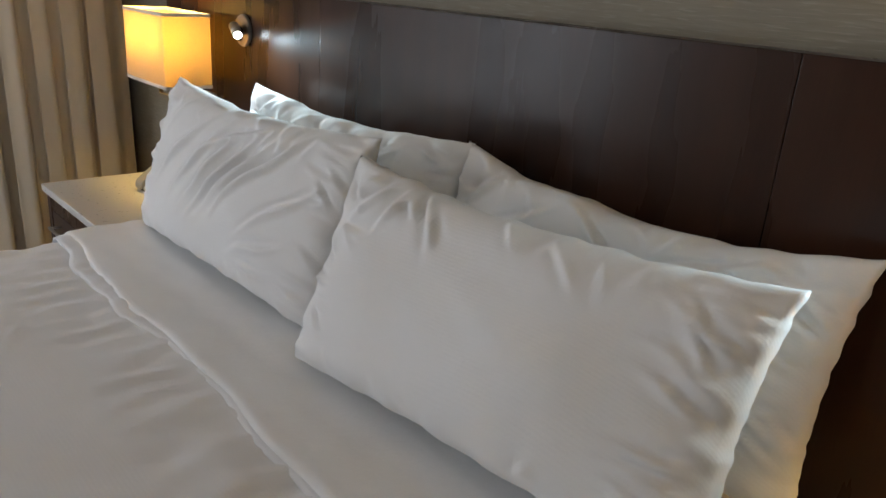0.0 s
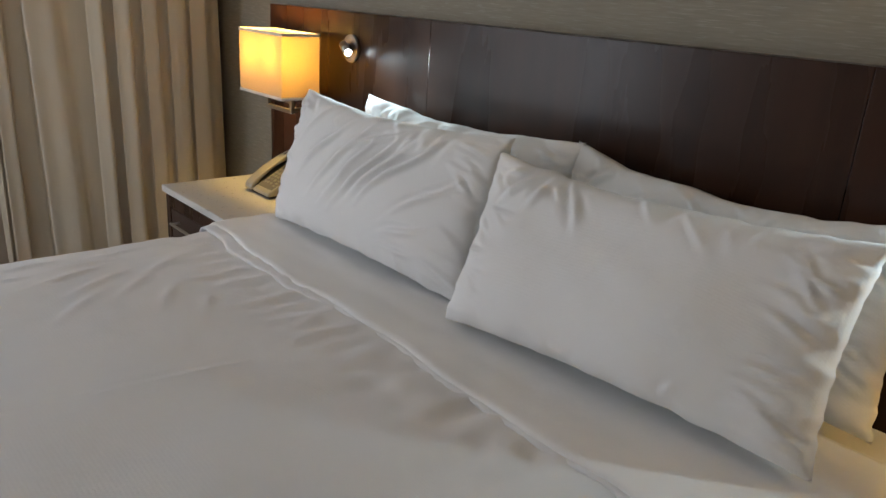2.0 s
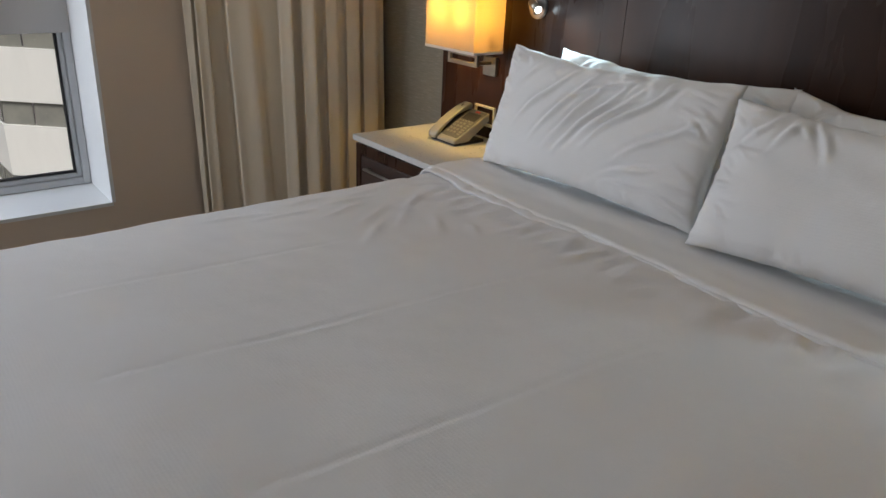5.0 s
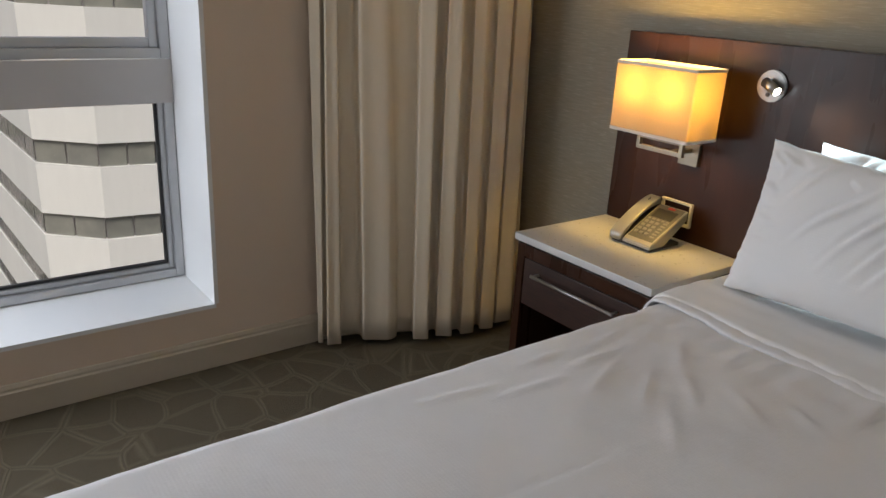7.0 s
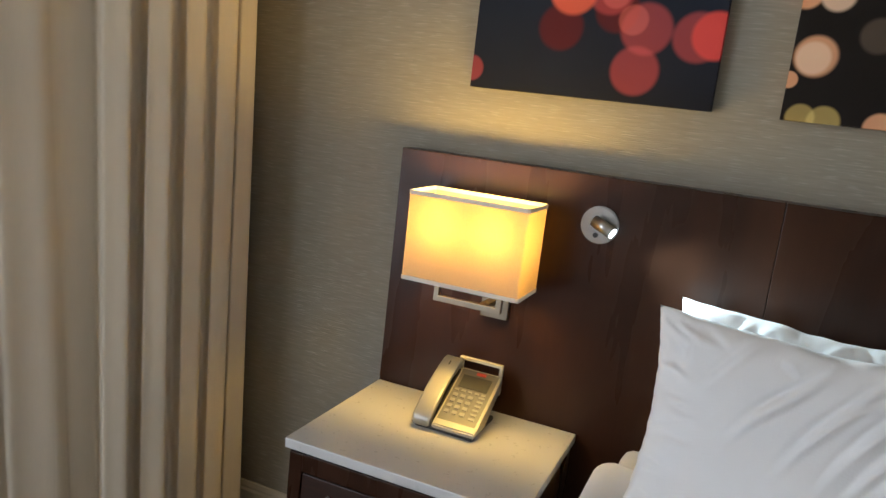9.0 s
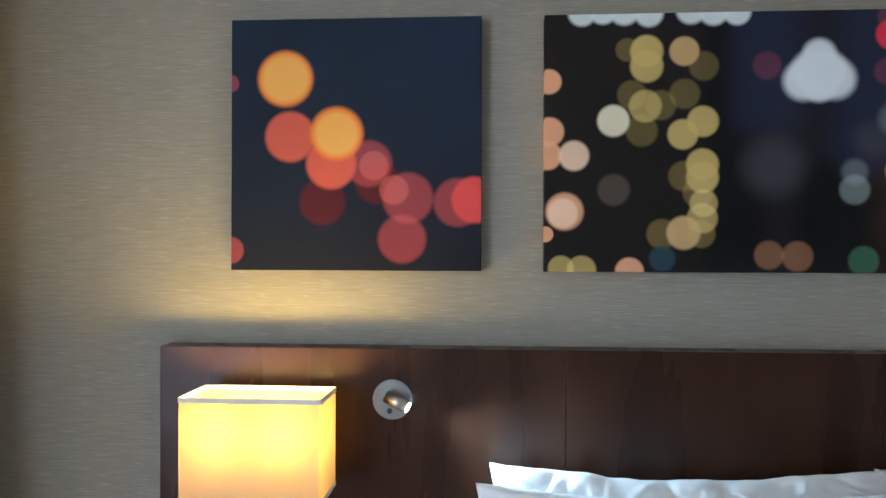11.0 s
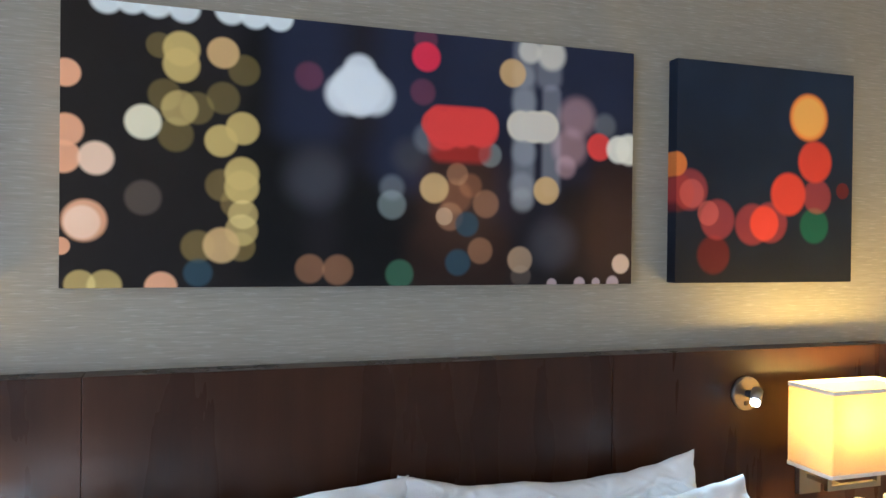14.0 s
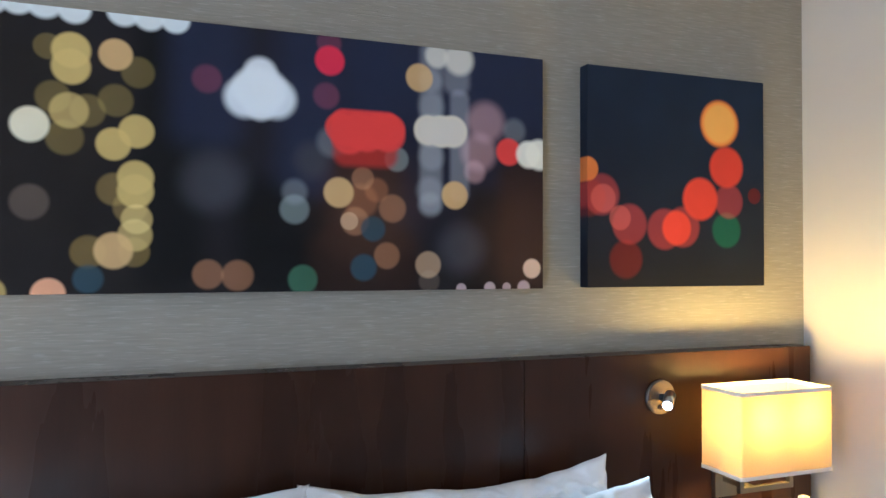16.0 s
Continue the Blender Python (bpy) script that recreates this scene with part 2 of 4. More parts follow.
def box(x0, x1, y0, y1, z0, z1, bevel=0.0, bm=None, steps=2):
    own = bmesh.new()
    bmesh.ops.create_cube(own, size=1)
    for v in own.verts:
        v.co = Vector((x0 + (v.co.x + 0.5) * (x1 - x0), y0 + (v.co.y + 0.5) * (y1 - y0), z0 + (v.co.z + 0.5) * (z1 - z0)))
    if bevel:
        bmesh.ops.bevel(own, geom=own.edges[:], offset=bevel, segments=steps, affect="EDGES", profile=0.6)
    if bm is None:
        return own
    tmp = bpy.data.meshes.new("tmp")
    own.to_mesh(tmp)
    own.free()
    bm.from_mesh(tmp)
    bpy.data.meshes.remove(tmp)
    return bm


def rod(a, b, radius, sides=20, bm=None, bevel=0.0, radius2=None):
    bm = bm or bmesh.new()
    a, b = Vector(a), Vector(b)
    made = bmesh.ops.create_cone(bm, cap_ends=True, segments=sides, radius1=radius, radius2=radius if radius2 is None else radius2, depth=(b - a).length)
    m = Matrix.Translation((a + b) / 2) @ (b - a).to_track_quat("Z", "Y").to_matrix().to_4x4()
    bmesh.ops.transform(bm, matrix=m, verts=made["verts"])
    if bevel:
        rims = [e for v in made["verts"] for e in v.link_edges if len(e.link_faces) == 2 and any(len(f.verts) > 4 for f in e.link_faces)]
        bmesh.ops.bevel(bm, geom=list(set(rims)), offset=bevel, segments=2, affect="EDGES")
    return bm


def revolve(profile, sides=28):
    bm = bmesh.new()
    rings = [[bm.verts.new((r * math.cos(2 * math.pi * k / sides), r * math.sin(2 * math.pi * k / sides), z)) for k in range(sides)] for r, z in profile]
    for lo, hi in zip(rings, rings[1:]):
        for k in range(sides):
            bm.faces.new((lo[k], lo[(k + 1) % sides], hi[(k + 1) % sides], hi[k]))
    bm.faces.new(rings[0][::-1])
    bm.faces.new(rings[-1])
    return bm


def sheet(nu, nv, place):
    """A smooth grid: place(u, v) with u and v from 0 to 1."""
    bm = bmesh.new()
    vs = [[bm.verts.new(place(i / nu, j / nv)) for j in range(nv + 1)] for i in range(nu + 1)]
    for i in range(nu):
        for j in range(nv):
            bm.faces.new((vs[i][j], vs[i + 1][j], vs[i + 1][j + 1], vs[i][j + 1]))
    return bm


def structure(name, bm, material, label, category, smooth=False):
    return tagged(finish(name, bm, material, smooth), label, category, kind="structure")


# ---- the room ----
XL, XR, YB, YF, TOP = -0.742, 3.229, 0.0, -4.4, 2.55
WIN_Y0, WIN_Y1, WIN_Z0, WIN_Z1, GLASS_X = -4.15, -1.335, 0.25, 2.36, -1.10

structure("floor", box(XL - 0.4, XR + 0.12, YF - 0.12, YB + 0.12, -0.12, 0.0), carpet, "dark olive patterned carpet with raised trellis lines", "floor")
structure("ceiling", box(XL - 0.4, XR + 0.12, YF - 0.12, YB + 0.12, TOP, TOP + 0.12), ceiling_paint, "plain white painted ceiling", "ceiling")
structure("wall_back", box(XL - 0.4, XR + 0.12, YB, YB + 0.12, 0, TOP), grasscloth, "taupe woven wallcovering with fine horizontal threads", "wall")
structure("wall_right", box(XR, XR + 0.12, YF, YB, 0, TOP), pale_paint, "pale beige painted side wall", "wall")
# unseen wall, added to close the room; its beige was chosen for reflected light
structure("wall_front", box(XL, XR + 0.12, YF - 0.12, YF, 0, TOP), beige_paint, "unseen pale beige wall added to close the room", "wall")
bm = box(XL - 0.4, XL, WIN_Y1, YB, 0, TOP)
box(XL - 0.4, XL, YF - 0.12, WIN_Y0, 0, TOP, bm=bm)
box(XL - 0.4, XL, WIN_Y0, WIN_Y1, 0, WIN_Z0, bm=bm)
box(XL - 0.4, XL, WIN_Y0, WIN_Y1, WIN_Z1, TOP, bm=bm)
structure("wall_left", bm, beige_paint, "beige painted wall with a deep window opening", "wall")
# white lining of the deep reveal
bm = box(GLASS_X - 0.03, XL + 0.003, WIN_Y0, WIN_Y1, WIN_Z0 - 0.01, WIN_Z0 + 0.006)
box(GLASS_X - 0.03, XL + 0.003, WIN_Y1 - 0.006, WIN_Y1 + 0.01, WIN_Z0 + 0.006, WIN_Z1, bm=bm)
box(GLASS_X - 0.03, XL + 0.003, WIN_Y0 - 0.01, WIN_Y0 + 0.006, WIN_Z0 + 0.006, WIN_Z1, bm=bm)
box(GLASS_X - 0.03, XL + 0.003, WIN_Y0 + 0.006, WIN_Y1 - 0.006, WIN_Z1 - 0.006, WIN_Z1 + 0.01, bm=bm)
structure("trim", bm, white_paint, "white painted window reveal and sill", "window reveal")


def skirting(name, a, b, inward):
    """A moulded board along a wall from a to b."""
    a, b, n = Vector((*a, 0)), Vector((*b, 0)), Vector((*inward, 0))
    profile = ((0, 0), (0.016, 0), (0.016, 0.092), (0.011, 0.098), (0.011, 0.106), (0.006, 0.118), (0, 0.12))
    bm = bmesh.new()
    ends = [[bm.verts.new(p + n * d + Vector((0, 0, h))) for d, h in profile] for p in (a, b)]
    for k in range(len(profile) - 1):
        bm.faces.new((ends[0][k], ends[1][k], ends[1][k + 1], ends[0][k + 1]))
    bm.faces.new(ends[0])
    bm.faces.new(ends[1])
    structure(name, bm, base_paint, "cream painted moulded baseboard", "baseboard")


skirting("baseboard_left", (XL, YF), (XL, YB), (1, 0))
skirting("baseboard_back", (XL + 0.017, YB), (0.0, YB), (0, -1))
skirting("baseboard_right", (XR, YF), (XR, -0.6), (-1, 0))

# ---- the window ----
window = thing("window_1", (GLASS_X, WIN_Y1, WIN_Z0), "grey aluminium window with a deep transom panel", "window")
window["kind"] = "structure"
loc = Matrix.Translation((-GLASS_X, -WIN_Y1, -WIN_Z0))


def wpart(name, bm, material, parent=window, label="", smooth=False):
    bmesh.ops.transform(bm, matrix=loc, verts=bm.verts[:])
    return part(name, bm, material, parent, label, smooth)


def ring_frame(y0, y1, z0, z1, wide, x0, x1, bevel=0.004):
    bm = box(x0, x1, y0, y0 + wide, z0, z1, bevel)
    box(x0, x1, y1 - wide, y1, z0, z1, bevel, bm)
    box(x0, x1, y0 + wide, y1 - wide, z0, z0 + wide, bevel, bm)
    box(x0, x1, y0 + wide, y1 - wide, z1 - wide, z1, bevel, bm)
    return bm


gx = GLASS_X
midy = (WIN_Y0 + WIN_Y1) / 2
for y0, y1 in ((WIN_Y0 + 0.007, midy - 0.03), (midy + 0.03, WIN_Y1 - 0.007)):
    wpart("window_frame", ring_frame(y0, y1, 0.258, 1.018, 0.034, gx - 0.03, gx + 0.03), alu)
    wpart("window_bead", ring_frame(y0 + 0.034, y1 - 0.034, 0.292, 1.018 - 0.034, 0.020, gx - 0.02, gx + 0.012), alu)
    wpart("gasket", ring_frame(y0 + 0.054, y1 - 0.054, 0.312, 1.018 - 0.054, 0.012, gx - 0.012, gx + 0.004, 0.002), rubber)
    wpart("transom_panel", box(gx + 0.031, gx + 0.040, y0, y1, 0.957, 1.118, 0.003), transom_paint)
    wpart("sash_frame", ring_frame(y0, y1, 1.12, WIN_Z1 - 0.008, 0.036, gx - 0.03, gx + 0.035), alu)
    wpart("sash_bead", ring_frame(y0 + 0.036, y1 - 0.036, 1.156, WIN_Z1 - 0.044, 0.034, gx - 0.025, gx + 0.015), alu)
    for z0, z1 in ((0.30, 0.965), (1.18, WIN_Z1 - 0.07)):
        pane = wpart("pane", box(gx - 0.006, gx, y0 + 0.05, y1 - 0.05, z0, z1), glass, label="clear window pane")
        pane.visible_shadow = False
wpart("mullion", box(gx - 0.035, gx + 0.04, midy - 0.029, midy + 0.029, 0.258, WIN_Z1 - 0.008, 0.004), alu)

# ---- the headboard ----
HB_Y, HB_Z = -0.072, 1.312
headboard = thing("headboard", (1.6, -0.03, 0.0), "dark cherry veneer wall-mounted headboard with upright seams", "headboard")
HB_X1 = XR - 0.050
seams = (0.0, 0.972, 2.218, HB_X1)
for x0, x1 in zip(seams, seams[1:]):
    bm = box(x0 + 0.0006 - 1.6, x1 - 0.0006 - 1.6, HB_Y + 0.03, -0.001 + 0.03, 0.08, HB_Z, 0.0015)
    part("panel", bm, cherry, headboard)
part("core", box(0.02 - 1.6, HB_X1 - 0.02 - 1.6, HB_Y + 0.042, 0.028, 0.06, HB_Z - 0.006), rubber, headboard, "dark core behind the panel seams")


# ---- nightstands ----
def nightstand(x0, x1):
    cx = (x0 + x1) / 2
    n = thing("nightstand", (cx, -0.31, 0), "dark wood nightstand with white stone top and one drawer", "nightstand", "nightstands beside the bed")
    h, f, b = (x1 - x0) / 2, -0.54 + 0.31, -0.078 + 0.31
    part("top", box(-h, h, f, b, 0.615, 0.640, 0.003), quartz, n, "white quartz top")
    for sx in (-1, 1):
        inner, outer = sx * (h - 0.042), sx * (h - 0.008)
        part("side_panel", box(min(inner, outer), max(inner, outer), f + 0.012, b - 0.004, 0.0, 0.604, 0.002), cherry, n)
    part("sub_top", box(-h + 0.02, h - 0.02, f + 0.022, b - 0.01, 0.604, 0.615), rubber, n)
    part("front_rail", box(-h + 0.042, h - 0.042, f + 0.013, f + 0.04, 0.560, 0.604, 0.0015), cherry, n)
    part("back_panel", box(-h + 0.042, h - 0.042, b - 0.02, b - 0.006, 0.05, 0.604), wenge, n)
    part("shelf", box(-h + 0.042, h - 0.042, f + 0.02, b - 0.02, 0.118, 0.140, 0.0015), cherry, n)
    part("plinth", box(-h + 0.042, h - 0.042, f + 0.05, f + 0.07, 0.03, 0.118), wenge, n)
    part("divider", box(-h + 0.042, h - 0.042, f + 0.04, b - 0.02, 0.372, 0.384), wenge, n)
    d = part("drawer", box(-h + 0.046, h - 0.046, f + 0.014, f + 0.034, 0.388, 0.556, 0.002), wenge, n)
    bm = rod((-0.18, f - 0.018, 0.517), (0.18, f - 0.018, 0.517), 0.0055, 14, bevel=0.001)
    for x in (-0.172, 0.172):
        rod((x, f - 0.018, 0.517), (x, f + 0.014, 0.517), 0.0045, 12, bm)
    part("handle", bm, steel, d, "brushed metal bar handle", True)
    return n


nightstand(0.004, 0.590)
nightstand(2.588, 3.174)


# ---- wall sconces with box shades ----
def sconce(cx, side):
    """side: +1 with the wall plate to the right of the middle, -1 to the left."""
    n = thing("wall_sconce", (cx, HB_Y, 1.1), "lit sconce with rectangular cream fabric shade on the headboard", "wall lamp", "sconces over the nightstands")
    w, d0, d1, z0, z1 = 0.155, -0.202, -0.048, -0.095, 0.128
    t = 0.002
    bm = bmesh.new()
    ring = [(-w, d0), (w, d0), (w, d1), (-w, d1)]
    r = 0.008
    outline = []
    for (x, y), (sx, sy) in zip(ring, ((1, 1), (-1, 1), (-1, -1), (1, -1))):
        a0 = {(1, 1): 180, (-1, 1): 270, (-1, -1): 0, (1, -1): 90}[(sx, sy)]
        for k in range(5):
            a = radians(a0 + 90 * k / 4)
            outline.append((x + sx * r + r * math.cos(a), y + sy * r + r * math.sin(a)))

    def band(zs, off, bm):
        loops = []
        for z, o in zs:
            loops.append([bm.verts.new((x * (1 + (o + off) / w), (d0 + d1) / 2 + (y - (d0 + d1) / 2) * (1 + (o + off) / 0.077), z)) for x, y in outline])
        for lo, hi in zip(loops, loops[1:]):
            for k in range(len(outline)):
                bm.faces.new((lo[k], lo[(k + 1) % len(outline)], hi[(k + 1) % len(outline)], hi[k]))
        return bm

    part("shade", band([(z0 + (z1 - z0) * k / 6, 0.0) for k in range(7)], 0.0, bm), shade_cloth, n, "cream fabric box shade", True)
    for za, zb in ((z0 - 0.001, z0 + 0.009), (z1 - 0.009, z1 + 0.001)):
        bm = band([(za, -0.0015), (za, 0.0012), (zb, 0.0012), (zb, -0.0015), (za, -0.0015)], 0.0, bmesh.new())
        part("shade_trim", bm, trim_cloth, n)
    # spider bars and two bulbs
    ym = (d0 + d1) / 2
    bm = rod((-w + 0.003, ym, -0.03), (w - 0.003, ym, -0.03), 0.003, 8)
    rod((0, d0 + 0.003, -0.03), (0, d1 - 0.003, -0.03), 0.003, 8, bm)
    part("spider", bm, bronze, n)
    for x in (-0.072, 0.072):
        sock = part("socket", rod((x, ym, -0.05), (x, ym, 0.0), 0.013, 14, bevel=0.002), bronze, n, smooth=True)
        bm = revolve([(0.010, 0.0), (0.012, 0.010), (0.022, 0.030), (0.026, 0.046), (0.022, 0.062), (0.012, 0.071), (0.002, 0.074)], 16)
        bmesh.ops.translate(bm, verts=bm.verts[:], vec=(x, ym - 0.034, 0.012))
        bulb = part("bulb", bm, bulb_glow, n, "glowing warm bulb", True)
        bulb.visible_shadow = False
        lamp("sconce_bulb", "POINT", pose(cx + x, HB_Y + ym - 0.034, 1.1 + 0.058), SCONCE, WARM, radius=0.045)
    # plate and open rectangular arm
    px = side * 0.04
    part("wall_plate", box(px - 0.038, px + 0.038, -0.016, 0.001, -0.20, -0.125, 0.002), bronze, n)
    bm = box(-0.092, 0.092, -0.128, -0.114, -0.155, -0.140, 0.001)
    box(-0.092, 0.092, -0.128, -0.114, -0.118, -0.104, 0.001, bm)
    for x in (-0.092, 0.078):
        box(x, x + 0.014, -0.128, -0.114, -0.141, -0.117, 0.001, bm)
    box(px - 0.012, px + 0.012, -0.116, -0.014, -0.155, -0.142, 0.001, bm)
    box(-0.008, 0.008, -0.128, -0.114, -0.106, -0.04, 0.001, bm)
    part("arm", bm, bronze, n)
    return n


SCONCE = 6.3
sconce(0.286, 1)
sconce(2.887, -1)


# ---- small reading lights ----
def reading_light(cx, cz, aim, power, spread, stand):
    n = thing("reading_light", (cx, HB_Y, cz), "round brushed-metal reading light, lit cool white", "reading light", "reading lights on the headboard")
    bm = rod((0, 0.001, 0), (0, -0.011, 0), 0.047, 40, bevel=0.003)
    part("base_disc", bm, disc_steel, n, smooth=False)
    a = Vector(aim).normalized()
    c = Vector((0.3 * a.x * 0.03, -stand, 0.004))
    part("swivel", rod((0, -0.010, 0), (0, -stand + 0.006, 0.002), 0.010, 16, bevel=0.002), black_plastic, n, smooth=True)
    head = part("head", rod(c - a * 0.022, c + a * 0.036, 0.0150, 24, bevel=0.002), steel, n, "brushed metal cylinder head", True)
    part("lens", rod(c + a * 0.0365, c + a * 0.0375, 0.0122, 20), led_glow, n, "bright cool LED lens")
    part("switch_button", rod((-0.006, -0.011, -0.026), (-0.006, -0.015, -0.026), 0.0065, 14, bevel=0.001), black_plastic, n)
    eye = Vector((cx, HB_Y, cz)) + c + a * 0.039
    lamp("reading_beam", "SPOT", look(eye, eye + a), power, COOL, radius=0.009, cone=(spread, 0.85))
    return n

reading_light(0.566, 1.193, (0.88, -0.24, -0.38), 26.0, 88, 0.036)
reading_light(2.632, 1.193, (-0.66, -0.66, -0.36), 9.0, 74, 0.052)

# ---- framed pictures without frames: printed canvases ----
def canvas_print(name, cx, cz, w, h, back, groups):
    s = Shader(name, back[0], 0.6)
    s.bsdf.inputs["Specular IOR Level"].default_value = 0.15
    tc = s.nodes.new("ShaderNodeTexCoord")
    sep = s.nodes.new("ShaderNodeSeparateXYZ")
    s.links.new(tc.outputs["Object"], sep.inputs[0])
    x, z = s.math("DIVIDE", sep.outputs[0], K), s.math("DIVIDE", sep.outputs[2], K)
    soft = s.noise(3.5, tc.outputs["Object"], 2)
    col = s.mix(s.math("ADD", s.math("MULTIPLY", x, back[3]), s.math("MULTIPLY", soft, 0.9)), back[0], back[1])
    col = s.mix(s.math("SUBTRACT", 0.30, s.math("MULTIPLY", z, 1.8)), col, back[2])
    for colour, strength, edge, discs in groups:
        for cx0, cz0, r, *tall in discs:
            dx, dz = s.math("SUBTRACT", x, cx0), s.math("SUBTRACT", z, cz0)
            if tall:
                dx = s.math("MAXIMUM", s.math("SUBTRACT", s.math("ABSOLUTE", dx), tall[0]), 0.0)
                dz = s.math("MAXIMUM", s.math("SUBTRACT", s.math("ABSOLUTE", dz), tall[1]), 0.0)
            d = s.math("SQRT", s.math("ADD", s.math("MULTIPLY", dx, dx), s.math("MULTIPLY", dz, dz)))
            m = s.node("ShaderNodeMapRange", From_Min=r * (1.05 + edge), From_Max=r * (0.91 - edge), To_Min=0.0, To_Max=strength)
            m.interpolation_type = "SMOOTHSTEP"
            s.links.new(d, m.inputs[0])
            grainy = s.math("MULTIPLY", m.outputs[0], s.math("ADD", 0.72, s.math("MULTIPLY", soft, 0.5)))
            col = s.mix(grainy, col, colour, "SCREEN" if strength < 0.8 else "MIX")
    s.colour(col)
    s.bump(s.noise(900, tc.outputs["Object"], 1), 0.1, 0.0004)
    n = thing("canvas_picture", (cx, 0.0, cz), "unframed canvas print of blurred city lights at night", "picture", "canvas prints over the bed")
    bm = box(-w / 2, w / 2, -0.04, -0.001, -h / 2, h / 2, 0.002)
    part("canvas", bm, s.mat, n)
    part("stretcher", box(-w / 2 + 0.012, w / 2 - 0.012, -0.003, -0.0005, -h / 2 + 0.012, h / 2 - 0.012), rubber, n)
    return n


NAVY = ((0.008, 0.011, 0.019), (0.020, 0.037, 0.074), (0.010, 0.009, 0.012), 0.3)
square_left = [
    ((0.10, 0.012, 0.014), 0.85, 0.06, [(-0.08, -0.139, 0.057), (0.054, -0.091, 0.054)]),
    ((0.33, 0.045, 0.045), 0.75, 0.05, [(0.034, -0.047, 0.057), (0.249, -0.141, 0.059), (0.129, -0.13, 0.062), (0.115, -0.229, 0.059), (-0.307, 0.15, 0.022), (-0.306, -0.257, 0.033)]),
    ((0.48, 0.10, 0.08), 0.55, 0.05, [(0.095, -0.111, 0.036), (0.046, -0.052, 0.036)]),
    ((0.72, 0.13, 0.075), 0.85, 0.05, [(-0.159, 0.019, 0.062), (-0.058, -0.047, 0.062)]),
    ((0.68, 0.075, 0.07), 0.9, 0.05, [(0.289, -0.135, 0.056)]),
    ((0.85, 0.22, 0.03), 0.95, 0.04, [(-0.171, 0.16, 0.069), (-0.045, 0.026, 0.066)]),
    ((0.86, 0.46, 0.10), 0.9, 0.10, [(-0.171, 0.16, 0.060), (-0.045, 0.026, 0.055)]),
]
square_right = [
    ((0.12, 0.014, 0.014), 0.85, 0.06, [(-0.182, -0.228, 0.054), (-0.3, -0.059, 0.053), (0.268, -0.038, 0.024)]),
    ((0.012, 0.10, 0.06), 0.85, 0.06, [(0.165, -0.142, 0.052)]),
    ((0.30, 0.03, 0.025), 0.75, 0.05, [(0.009, -0.135, 0.059), (-0.053, -0.142, 0.059), (-0.17, -0.13, 0.057), (0.174, -0.057, 0.051), (-0.261, -0.05, 0.058)]),
    ((0.50, 0.09, 0.06), 0.55, 0.05, [(-0.201, -0.113, 0.035), (-0.255, -0.06, 0.04)]),
    ((0.70, 0.06, 0.03), 0.9, 0.05, [(0.165, 0.043, 0.061), (0.071, -0.053, 0.062), (-0.012, -0.138, 0.05)]),
    ((0.70, 0.20, 0.04), 0.9, 0.05, [(-0.305, 0.019, 0.034)]),
    ((0.85, 0.22, 0.03), 0.95, 0.04, [(0.141, 0.17, 0.069)]),
    ((0.86, 0.46, 0.10), 0.9, 0.10, [(0.141, 0.17, 0.060)]),
]
